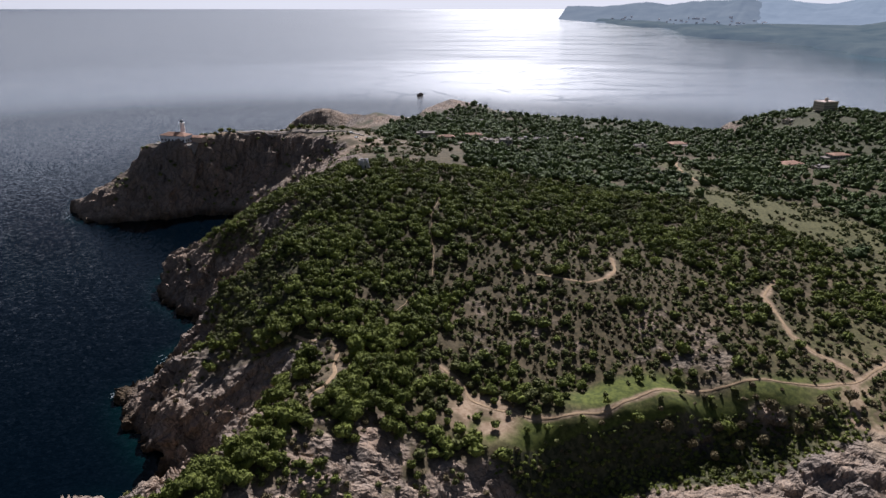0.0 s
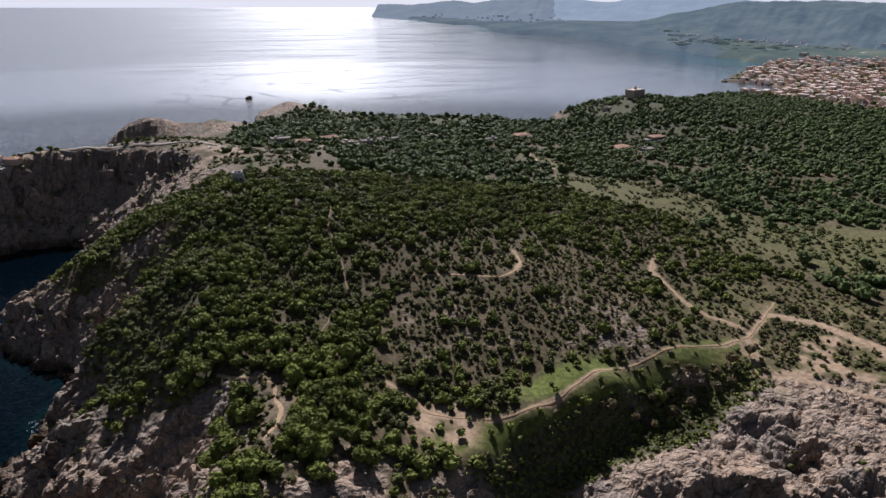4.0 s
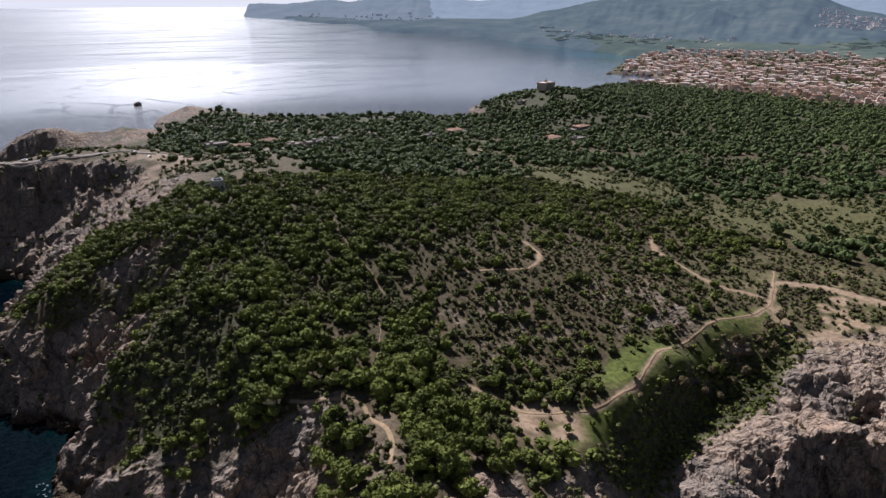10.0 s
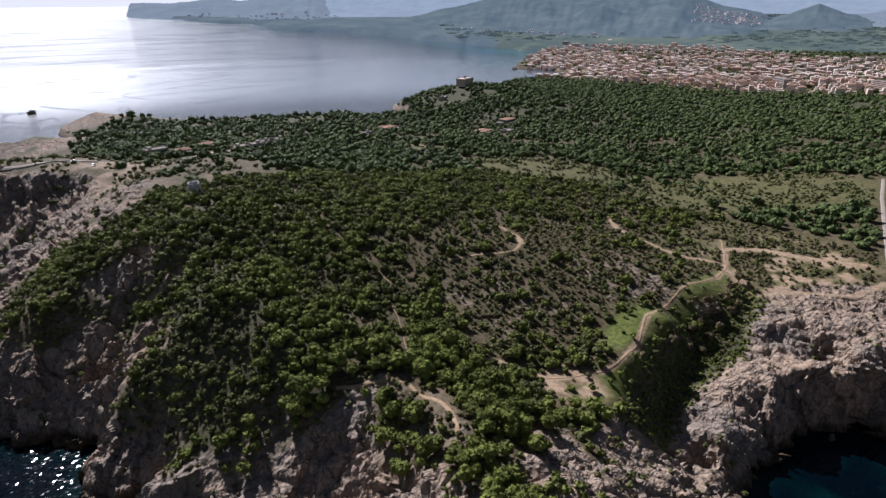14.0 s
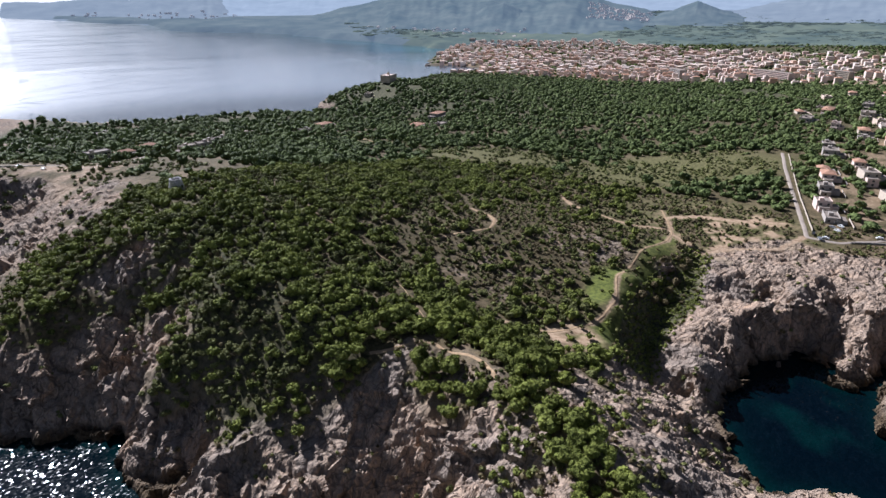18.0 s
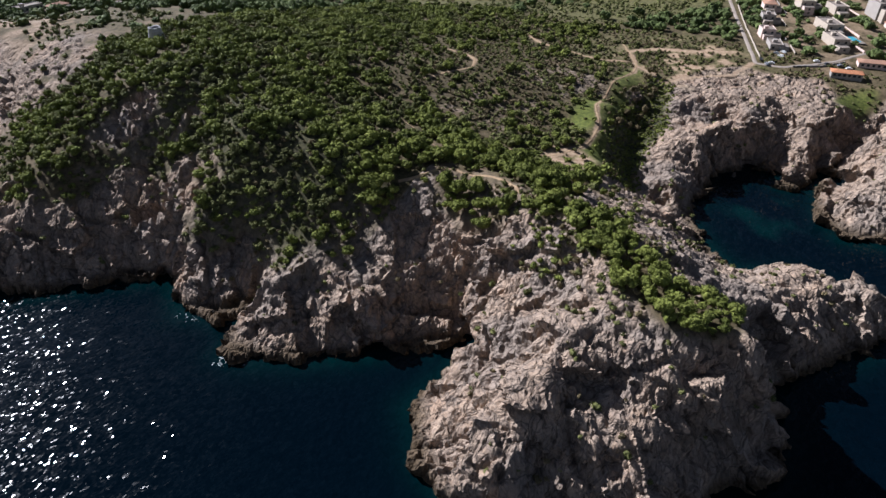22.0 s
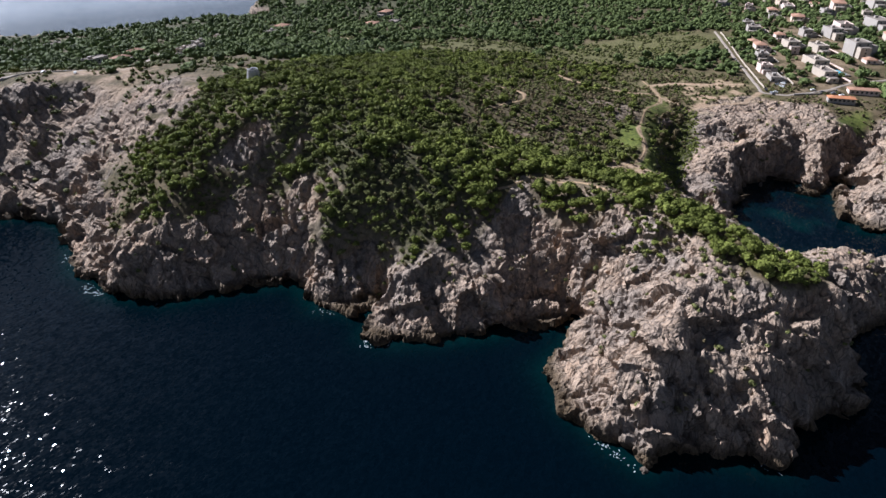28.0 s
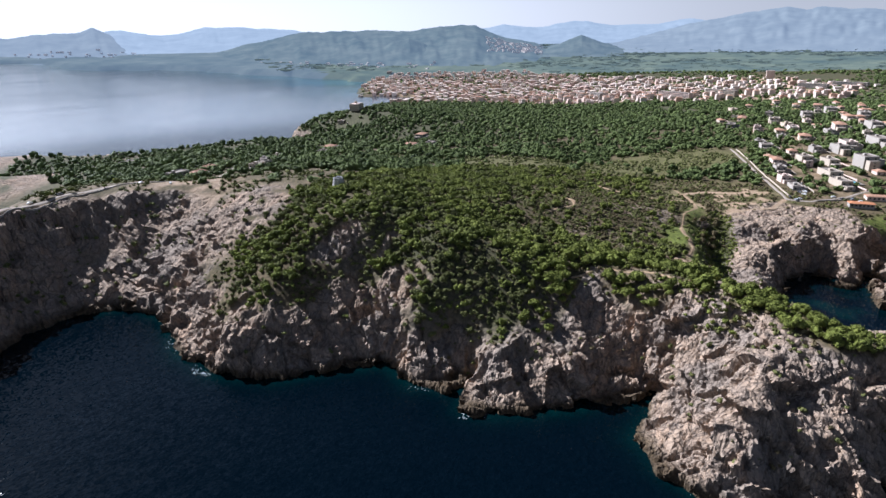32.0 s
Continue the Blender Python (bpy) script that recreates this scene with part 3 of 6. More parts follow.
COVE = [(60, 227, 31), (8, 222, 34), (17, 197, 32), (100, 226, 32), (178, 229, 32), (211, 257, 33), (179, 308, 37), (253, 338, 33), (350, 377, 27),
        (230, 164, 35), (384, 219, 39), (-29, 112, 24), (-40, 88, 24), (-5, 82, 20), (8, 62, 17), (-30, 150, 38), (-10, 180, 35), (-62, 100, 30),
        # the lawn's edge, and the ravine below it
        (23, 190, 31), (54, 201, 32), (75, 209, 32), (97, 213, 32), (134, 219, 32), (160, 218, 32),
        (32, 178, 18), (60, 189, 13), (82, 196, 13), (104, 201, 15), (134, 207, 20), (158, 207, 28), (48, 176, 9), (46, 162, 5),
        # the broken rock behind the cove and its cliff edge
        (84, 178, 19), (68, 166, 14), (60, 156, 9), (110, 176, 21), (143, 190, 26), (189, 174, 31), (110, 162, 24), (140, 164, 29), (165, 160, 31),
        (94, 155, 21), (116, 150, 26), (142, 142, 29), (165, 138, 30), (182, 128, 29), (200, 130, 31), (138, 124, 5), (158, 120, 13),
        # two slanting ridges of rock east of it, with a cleft between
        (124, 112, 9), (140, 106, 17), (160, 101, 25), (180, 97, 29), (197, 102, 28), (225, 80, 30), (158, 90, 3), (172, 85, 6), (190, 77, 13), (215, 66, 24),
        (100, 75, 14), (122, 72, 20), (150, 76, 24), (165, 67, 27), (130, 60, 24), (240, 100, 31), (265, 90, 32)]
BEYOND = [(-262, 621, 62), (-131, 648, 64), (-180, 648, 63), (-230, 642, 62), (-53, 612, 60), (-26, 660, 50), (29, 615, 54),
          # the cape's cliff edge, the steep wall under it and the apron at its foot
          (-290, 606, 57), (-262, 602, 60), (-238, 614, 61), (-215, 628, 62), (-188, 631, 63), (-152, 636, 63), (-117, 610, 64), (-90, 585, 65), (-72, 556, 67),
          (-292, 586, 38), (-262, 586, 37), (-236, 598, 37), (-212, 613, 38), (-186, 615, 38), (-162, 617, 39), (-136, 598, 40), (-114, 572, 47),
          (-318, 572, 26), (-266, 566, 20), (-240, 578, 21), (-212, 590, 22), (-188, 592, 22), (-168, 586, 23), (-152, 560, 24), (-152, 528, 26), (-172, 508, 11), (-130, 520, 40), (-103, 505, 59), (-67, 509, 71),
          (-232, 905, 14), (-214, 905, 34), (-200, 905, 42), (-183, 912, 47), (-162, 906, 48), (-148, 900, 43), (-125, 902, 41), (-95, 896, 44), (-62, 890, 40), (-110, 880, 36), (15, 1200, 22),
          (285, 754, 25), (250, 605, 33), (410, 708, 15),
          (570, 940, 43), (555, 859, 39), (455, 980, 10), (130, 480, 50), (300, 480, 33), (130, 900, 28), (700, 560, 22), (900, 800, 14),
          (1300, 1100, 12), (800, 200, 44), (1100, 250, 30), (600, 100, 44), (1500, 600, 16), (420, 600, 22), (-150, 700, 58)]
# heights of the cliffs, buttresses and the cove's rock faces
CLIFFS = [(-86, 385, 70), (-98.7, 381.5, 60), (-91.5, 381, 65), (-75, 396, 72), (-102, 412, 64), (-146, 317, 9), (-120.6, 258, 25.5), (-103, 292, 42), (-137, 277, 14.5),
          (-156, 370, 16), (-190, 404, 18), (-181, 438, 18.5), (-133, 458, 47), (-166, 412, 32), (-131.5, 385, 36), (-104, 351, 46), (-132, 331, 26), (-163, 483, 21),
          (-71, 189, 45), (-115, 230, 19.5), (-75, 213, 31), (-79, 222, 28.5), (-95, 175, 28), (-92, 147, 44), (-98, 157, 34), (-69, 151, 51), (-132, 184, 7), (-119, 181, 15), (-107, 178, 23),
          (-148, 172, 7), (-123, 170, 18), (-114, 144, 42), (-139, 146, 33), (-127, 145, 38), (-156, 143, 18), (-133, 160, 18), (-109, 163, 27), (-121, 125, 31), (-115, 103, 33), (-90, 93, 46), (-143, 122, 20), (-136, 105, 20), (-90, 80, 24), (-104, 84, 16), (-78, 269, 46), (-19, 288, 46), (-34, 312, 53), (-20, 330, 56), (94, 315, 46.5), (37, 309, 48),
          (16.5, 152, 19), (3, 90, 18.5), (1, 103, 11), (143, 186, 26), (117, 169, 19), (141, 158, 16), (55, 158, 17), (161, 126, 19), (188, 157, 29), (112, 140, 2.5)]
HILL = [p for p in HILL if all((p[0] - q[0]) ** 2 + (p[1] - q[1]) ** 2 > 150 for q in CLIFFS)]
COVE = [p for p in COVE if all((p[0] - q[0]) ** 2 + (p[1] - q[1]) ** 2 > 64 for q in CLIFFS)] + CLIFFS
_spots = [(x, y, 1.0) for x, y in NEAR_COAST[1:] + COVE_COAST[:10] + BACK_COAST[:2] + BACK_COAST[10:]] + [(x, y, 22.0) for x, y in BACK_COAST[2:10]] + HILL + COVE + BEYOND
_spots += [(700, 1095, 4.0), (1090, 1210, 3.0), (1180, 1480, 3.0), (1700, 1700, 4.0), (2500, 1500, 20.0), (3000, 300, 40.0), (2200, 2400, 20.0), (2500, -200, 50.0)]
_S = np.array(_spots, float)


def _kernel(r):
    return np.sqrt(r * r + 12.0)


_A = _kernel(np.hypot(_S[:, None, 0] - _S[None, :, 0], _S[:, None, 1] - _S[None, :, 1]))
_n = len(_S)
_M = np.zeros((_n + 1, _n + 1))
_M[:_n, :_n] = _A - np.eye(_n) * 0.4
_M[_n, :_n] = _M[:_n, _n] = 1
_W = np.linalg.solve(_M, np.append(_S[:, 2], 0))


def lie(x, y):
    """The smooth lie of the land."""
    out = np.full(x.shape, _W[_n])
    for (sx, sy, _), w in zip(_S, _W[:_n]):
        out += w * _kernel(np.hypot(x - sx, y - sy))
    far = smooth(1700, 3200, np.hypot(x - MID[0], y - MID[1]))
    return np.clip(out, 0.5, 90) * (1 - far) + 25.0 * far


PATHS = {
    "shore": [(-4, 236), (9, 224), (11, 215), (19, 210), (34, 205), (50, 205), (67, 210), (90, 222), (117, 226), (133, 229), (161, 225), (178, 229), (205, 246), (219, 256)],
    "bend": [(37, 313), (55, 311), (78, 305), (90, 310), (97, 321), (99, 338)],
    "ledge": [(-68, 251), (-61, 246), (-52, 240), (-45, 236), (-46, 226), (-44, 216), (-45, 208), (-52, 196)],
    "wood": [(-2, 394), (-7, 368), (-7, 345), (-5, 328), (-6, 306)],
    "copse": [(-15, 292), (-20, 278), (-27, 264), (-36, 248), (-43, 235)],
    "side": [(190, 325), (174, 305), (172, 286), (169, 267), (171, 255), (182, 238)],
    "heath": [(205, 246), (222, 230), (226, 208), (236, 186), (240, 178)],
    "cliff_top": [(178, 229), (164, 205), (181, 190), (199, 168), (222, 162)],
    "field": [(245, 640), (239, 627), (229, 577), (230, 544)],
}
WIDTH = {"shore": 1.5, "bend": 2.0, "ledge": 2.0, "wood": 0.5, "copse": 0.4, "side": 1.8, "heath": 2.8, "cliff_top": 2.6, "field": 4.0}
ROADS = {"town": [(446, 240), (381, 219), (293, 186), (224, 160), (228, 142), (246, 126), (264, 113), (292, 98), (330, 60)],
         "lighthouse": [(-256, 640), (-225, 646), (-200, 640), (-173, 645), (-134, 644), (-98, 637), (-74, 618), (-40, 600), (0, 640), (60, 690)]}


def off_ledge(x, y):
    return seg_distance(x, y, PATHS["ledge"]) > 4.5


def near_path(x, y):
    d = np.full(np.shape(x), 1e9)
    for k, pts in PATHS.items():
        d = np.minimum(d, seg_distance(x, y, pts) - WIDTH[k] / 2)
    for k, pts in ROADS.items():
        d = np.minimum(d, seg_distance(x, y, pts) - 4.0)
    return d


TOWN = [(985, 1180), (1093, 1195), (1180, 1260), (1150, 1360), (1320, 1540), (1560, 1690), (1800, 1750), (2050, 1350), (1800, 760), (1850, 330), (1550, 60), (1180, 120), (1100, 340), (985, 700), (1020, 920)]
RIDGE = [(-34, 246), (-26, 216), (-40, 186), (-60, 158), (-77, 137), (-90, 117), (-86, 104)]     # the wooded crest above the cove
COVE_ROCK = [(-34, 50), (-36, 128), (-22, 158), (-2, 178), (18, 184), (34, 172), (60, 181), (86, 186), (112, 184), (143, 193), (168, 200), (196, 188),
             (216, 168), (212, 140), (222, 116), (205, 104), (190, 104), (180, 92), (215, 76), (240, 62), (200, 20), (60, 10)]


def cove_rock(x, y):
    """Metres inside the bare broken rock round the cove (outside: minus)."""
    dist = seg_distance(x, y, COVE_ROCK, True)
    return np.where(inside(x, y, COVE_ROCK), dist, -dist)


def zones(x, y, z, slope, d):
    """How much of each kind of ground lies at a place: rock, soil, grass, dry grass."""
    n1, n2 = flat_noise(x, y, 28, 11), flat_noise(x, y, 9, 21)
    dry = np.maximum(blob(x, y, 345, 297, 105, 60, -38), blob(x, y, 262, 450, 85, 44, 130))
    dry = np.maximum(dry, blob(x, y, 235, 590, 16, 50, 10))
    dry = np.maximum(dry, 0.8 * blob(x, y, 205, 215, 60, 70, 0) * (n2 > 0.45))
    grass = np.maximum(blob(x, y, 78, 222, 30, 9, 15), blob(x, y, 28, 198, 22, 8, 10))
    grass = np.maximum(grass, blob(x, y, 75, 200, 60, 11, 20))
    grass = np.maximum(grass, blob(x, y, 150, 222, 30, 9, 0) * 0.8)
    grass = np.maximum(grass, blob(x, y, 203, 93, 22, 8, -20))
    soil = np.maximum(blob(x, y, 205, 205, 45, 45, 0) * smooth(0.48, 0.62, n2), blob(x, y, 16, 205, 14, 14, 0) * smooth(0.4, 0.55, n2))
    soil = np.maximum(soil, 0.7 * blob(x, y, -95, 575, 75, 48, 30) * smooth(0.4, 0.6, n2))
    soil = np.maximum(soil, blob(x, y, -230, 628, 60, 14, -5) * 0.8)
    soil = np.maximum(soil, 0.75 * inside(x, y, TOWN) * smooth(0.3, 0.45, n1))
    soil = np.maximum(soil, 0.55 * blob(x, y, 400, 150, 170, 48, 12) * smooth(0.4, 0.6, n2))
    rock = smooth(0.75, 1.15, slope + 0.5 * (n1 - 0.5) + 0.4 * (n2 - 0.5))
    steep = smooth(1.0, 1.45, slope + 0.5 * (n2 - 0.5) - 0.9 * blob(x, y, -108, 405, 52, 85, -8))
    west = (x < -55) & (y < 520)
    line = np.where(y > 335, 34, np.where(y > 262, 24, 20))
    rock = np.where(west & (y > 245), np.maximum(rock * 0.4, smooth(6, -6, z - line - 44 * (n1 - 0.5) - 26 * (n2 - 0.5))), rock)
    rock = np.where(west, np.maximum(rock, smooth(0.56, 0.66, n1) * smooth(0.45, 0.75, slope)), rock)
    ridge = seg_distance(x, y, RIDGE)
    rock = np.where((x < -22) & (y <= 245), np.maximum(rock, np.where(y < 176, smooth(6, 13, ridge + 18 * (n2 - 0.5)), smooth(9, 21, ridge + 34 * (n2 - 0.5)))), rock)
    rock = np.maximum(rock, blob(x, y, 112, 254, 30, 26, 0) * smooth(0.50, 0.60, n2) * 0.6)
    rock = np.maximum(rock, blob(x, y, 40, 268, 34, 30, 0) * smooth(0.55, 0.64, n2) * 0.5)
    rock = np.maximum(rock, blob(x, y, -20, 160, 40, 26, -40) * smooth(0.35, 0.5, n2))
    rock = np.maximum(rock, blob(x, y, -108, 498, 44, 40, -30) * smooth(0.3, 0.5, n2))
    rock = np.maximum(rock, blob(x, y, 20, 85, 80, 40, 0))
    rock = np.maximum(rock, blob(x, y, -172, 905, 46, 46, 0))
    rock = np.maximum(rock, blob(x, y, -95, 880, 60, 50, 0) * smooth(0.4, 0.5, n1))
    rock = np.maximum(rock, blob(x, y, 10, 1190, 70, 70, 0))
    rock = np.maximum(rock, blob(x, y, 440, 975, 26, 30, 0))
    rock = np.maximum(rock, steep * (y < 700) * (x < 0) * (1 - blob(x, y, -92, 310, 45, 75, -15)))
    rock = rock * (1 - 0.35 * blob(x, y, -88, 312, 34, 66, -15))
    # the cape's wall: dark scrub tone mixed into the rock in place of shade
    rock = rock * (1 - 0.5 * blob(x, y, -215, 580, 100, 46, 8) * smooth(0.30, 0.62, n1))
    rock = rock * (1 - 0.8 * blob(x, y, -57, 216, 15, 26, -20) * smooth(0.36, 0.5, n2))
    cape = inside(x, y, [(-380, 500), (-60, 500), (-40, 620), (-150, 760), (-400, 760)])
    rock = np.where(cape, np.maximum(np.maximum(rock, smooth(0.3, 0.6, slope)), 0.4 * smooth(0.50, 0.62, n2)), rock)
    grass = grass * (1 - np.where(blob(x, y, 62, 196, 56, 20, 22) > 0.3, 0.0, rock))
    rock = rock * (1 - np.minimum(1, blob(x, y, 58, 198, 50, 15, 22) * 1.2))
    bare = cove_rock(x, y) + 8 * (n2 - 0.5)
    rock = np.maximum(rock, smooth(-3, 3, bare) * (1 - 0.9 * blob(x, y, 203, 93, 22, 8, -20)))
    grass = grass * (1 - smooth(-3, 3, bare) * (x < 175))
    trod = np.full(np.shape(x), 1e9)
    for k, w in (("heath", 2.2), ("cliff_top", 1.6), ("side", 1.3), ("shore", 0.9), ("bend", 0.5)):
        trod = np.minimum(trod, seg_distance(x, y, PATHS[k]) - w * (0.35 + 1.3 * n1))
    soil = np.maximum(soil, smooth(1.2, -0.6, trod + 6 * (n2 - 0.5)))
    rock = rock * (1 - 0.8 * soil * (x > 150) * (y > 150))
    rock = np.maximum(rock, smooth(14, 5, d) * (x < 600) * (y < 1400))
    return rock, soil, grass, dry


# ---------------------------------------------------------------- the ground, one sheet
def steps(lo, hi, fine, start, end, grow, low=0):
    vals = list(np.arange(lo, hi + fine / 2, fine))
    s, v = fine, vals[-1]
    while v < end:
        s *= grow
        v += s
        vals.append(v)
    s, v = fine, vals[0]
    while v > start:
        s *= low or grow
        v -= s
        vals.insert(0, v)
    return np.array(vals)


XS = steps(-206, 232, 0.85, -700, 14000, 1.05, 1.022)
YS = steps(46, 420, 0.85, -2500, 14000, 1.022, 1.04)
GX, GY = [a.ravel() for a in np.meshgrid(XS, YS, indexing="ij")]
GD = seg_distance(GX, GY, COAST, True)
GD = np.where(inside(GX, GY, COAST), GD, -GD)
_rag = (flat_noise(GX, GY, 9, 31) - 0.5) * 7 + (flat_noise(GX, GY, 3.0, 35, 2) - 0.5) * 3
GD = GD + _rag * np.exp(-(GD / 25.0) ** 2)
GZ = lie(GX, GY)
GZ = np.maximum(GZ, np.minimum(1.5 * GD, 2.5))
GZ = np.where(GD < 0, np.maximum(1.6 * GD, -9.0), np.minimum(GZ, 0.6 + 3.2 * np.maximum(GD, 0)))
_shape = (len(XS), len(YS))
_gx, _gy = np.gradient(GZ.reshape(_shape), XS, YS)
GS = np.hypot(_gx, _gy).ravel()
G_ROCK, G_SOIL, G_GRASS, G_DRY = zones(GX, GY, GZ, GS, GD)
# the ravine's wall swaps grass for the dark wood tone, painted shade
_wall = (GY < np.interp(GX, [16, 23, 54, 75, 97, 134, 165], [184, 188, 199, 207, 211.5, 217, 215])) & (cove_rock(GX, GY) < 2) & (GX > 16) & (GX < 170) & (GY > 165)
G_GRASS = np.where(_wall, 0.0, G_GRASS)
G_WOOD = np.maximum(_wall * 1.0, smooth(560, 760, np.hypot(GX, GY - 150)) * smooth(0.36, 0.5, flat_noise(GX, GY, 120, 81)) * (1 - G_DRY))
G_WOOD = np.maximum(G_WOOD, 0.85 * blob(GX, GY, -90, 320, 45, 90, -10) * (1 - G_ROCK))
_tide = smooth(6.0, 1.8, GZ + 3.0 * (flat_noise(GX, GY, 8, 41) - 0.5))

# broken rock: pushed out and in along the face
_len = np.sqrt(1 + GS * GS)
_nx, _ny, _nz = -_gx.ravel() / _len, -_gy.ravel() / _len, 1 / _len
_amp = G_ROCK * smooth(-6, 2, GZ)


def ridged(size, seed, zs=0.6):
    return 1 - np.abs(2 * vnoise(GX / size, GY / size, GZ * zs / size, seed) - 1)


_wob = 3.0 * (vnoise(GX / 8, GY / 8, GZ / 8, 58) - 0.5)


def slabs(size, seed, zs):
    """Tilted fractured slabs: flat lumps with sharp clefts between."""
    a = GX * 0.8 + GY * 0.6 + GZ * 0.35 + _wob
    b = -GX * 0.6 + GY * 0.8 - GZ * 0.2 + _wob
    n = np.abs(2 * vnoise(a / size, b / size, GZ * zs / size, seed) - 1)
    return np.minimum(n * 1.6, 1.0) ** 0.7


def flutes(size, seed, zs, sharp):
    """Ribs that run down the face, parted by narrow clefts: 0 on the rib, -1 in the cleft."""
    a = GX * 0.94 + GY * 0.34 + GZ * 0.30 + 1.6 * _wob
    b = -GX * 0.34 + GY * 0.94 - GZ * 0.22 + 1.6 * _wob
    n = np.abs(2 * vnoise(a / size, b / size, GZ * zs / size, seed) - 1)
    return -np.clip(1 - n * sharp, 0, 1) ** 1.5


_bare = np.nonzero(_amp > 0.03)[0]


def planes(size, tall, seed, tilt, step):
    """The face broken into large leaning planes, each set back and turned a little otherwise."""
    x, y, z = GX[_bare], GY[_bare], GZ[_bare]
    w = 0.35 * size
    u = (x * 0.90 + y * 0.44 + z * 0.25 + w * (vnoise(x / size, y / size, z / size, seed + 1) - 0.5)) / size
    v = (-x * 0.44 + y * 0.90 - z * 0.20 + w * (vnoise(x / size, y / size, z / size, seed + 2) - 0.5)) / size
    q = z / (size * tall)
    best, out = np.full(len(x), 1e9), np.zeros(len(x))
    ui, vi, qi = np.floor(u), np.floor(v), np.floor(q)
    for i in (-1, 0, 1):
        for j in (-1, 0, 1):
            for k in (-1, 0, 1):
                a, b, c = ui + i, vi + j, qi + k
                du, dv, dq = u - a - hash3(a, b, c, seed), v - b - hash3(a, b, c, seed + 11), q - c - hash3(a, b, c, seed + 23)
                d = du * du + dv * dv + dq * dq
                h = step * (hash3(a, b, c, seed + 31) - 0.5) + size * tilt * (du * (hash3(a, b, c, seed + 41) - 0.5) + dv * (hash3(a, b, c, seed + 51) - 0.5) + dq * tall * 0.5 * (hash3(a, b, c, seed + 61) - 0.5)) * 2
                out = np.where(d < best, h, out)
                best = np.minimum(best, d)
    full = np.zeros(len(GX))
    full[_bare] = out
    return full


_face = (vnoise(GX / 40, GY / 40, GZ / 80, 51) - 0.5) * 3.5 + planes(19, 2.6, 301, 0.34, 0.8) + planes(7.5, 2.8, 331, 0.34, 0.4) + planes(3.2, 2.2, 361, 0.24, 0.15) + flutes(15, 52, 0.14, 5.0) * 2.6 + flutes(7, 53, 0.2, 3.6) * 1.4 + flutes(3.6, 54, 0.3, 3.0) * 0.7
_flat = (slabs(11, 59, 0.5) - 0.6) * 2.0 + (slabs(5, 55, 0.5) - 0.6) * 1.3 + (ridged(2.6, 56) - 0.5) * 1.0
_st = smooth(0.25, 0.95, GS)
_push = _amp * (_st * _face + (1 - _st) * _flat)
_push += _amp * smooth(470, 520, GY) * smooth(660, 630, GY) * (GX < -30) * smooth(0.3, 0.9, GS) * (ridged(46, 63, 0.1) - 0.6) * 8
_push += (1 - _amp) * (flat_noise(GX, GY, 12, 61) - 0.5) * 1.6 * smooth(0, 20, GD)
_far = smooth(1100, 700, np.hypot(GX, GY - 250))
_push *= _far * (1 - 0.5 * smooth(760, 820, GY))
PX, PY, PZ = GX + _nx * _push, GY + _ny * _push, GZ + _nz * _push
_wx, _wy, _wz = draw_in(PX, PY, PZ)
_faces = grid_faces(*_shape)
_under = (PZ < -7.5).reshape(-1)
_faces = _faces[~_under[_faces].all(1)]
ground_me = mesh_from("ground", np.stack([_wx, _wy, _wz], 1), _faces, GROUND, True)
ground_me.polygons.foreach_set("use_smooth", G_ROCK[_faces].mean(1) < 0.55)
# far faces of the sheet take the glowing materials, haze emitted by the land
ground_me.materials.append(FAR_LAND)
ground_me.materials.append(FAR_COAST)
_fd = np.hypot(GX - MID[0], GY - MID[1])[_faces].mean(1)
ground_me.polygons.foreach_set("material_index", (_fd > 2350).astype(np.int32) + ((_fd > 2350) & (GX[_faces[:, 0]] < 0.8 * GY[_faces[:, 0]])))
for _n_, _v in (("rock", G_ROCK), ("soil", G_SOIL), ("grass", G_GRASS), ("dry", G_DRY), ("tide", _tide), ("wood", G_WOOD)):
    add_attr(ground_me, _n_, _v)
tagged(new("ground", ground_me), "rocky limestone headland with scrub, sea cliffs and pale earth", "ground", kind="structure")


def sample(field, x, y):
    f = field.reshape(_shape)
    x, y = np.asarray(x, float), np.asarray(y, float)
    i = np.clip(np.searchsorted(XS, x) - 1, 0, len(XS) - 2)
    j = np.clip(np.searchsorted(YS, y) - 1, 0, len(YS) - 2)
    u, v = (x - XS[i]) / (XS[i + 1] - XS[i]), (y - YS[j]) / (YS[j + 1] - YS[j])
    return (f[i, j] * (1 - u) + f[i + 1, j] * u) * (1 - v) + (f[i, j + 1] * (1 - u) + f[i + 1, j + 1] * u) * v


FINAL_Z = GZ + _nz * _push


def ground_z(x, y):
    return float(sample(FINAL_Z, x, y))


# ---------------------------------------------------------------- the sea
SXS = steps(-330, 170, 5.0, -60000, 40000, 1.10)
SYS = steps(20, 560, 5.0, -60000, 60000, 1.10)
SX, SY = [a.ravel() for a in np.meshgrid(SXS, SYS, indexing="ij")]
SD = seg_distance(SX, SY, COAST, True)
_shallow = np.exp(-np.maximum(SD - 1.5, 0) / 4.5) * (0.35 + 0.9 * flat_noise(SX, SY, 14, 71))
_cove = blob(SX, SY, 82, 116, 34, 20, 20, 0.5)
_shallow = np.clip(np.maximum(_shallow, _cove * smooth(0.45, 0.62, flat_noise(SX, SY, 12, 72))), 0, 1)
_sand = np.maximum(blob(SX, SY, 1560, 1850, 160, 230, 20, 0.6), blob(SX, SY, 430, 935, 26, 34, 0, 0.6))
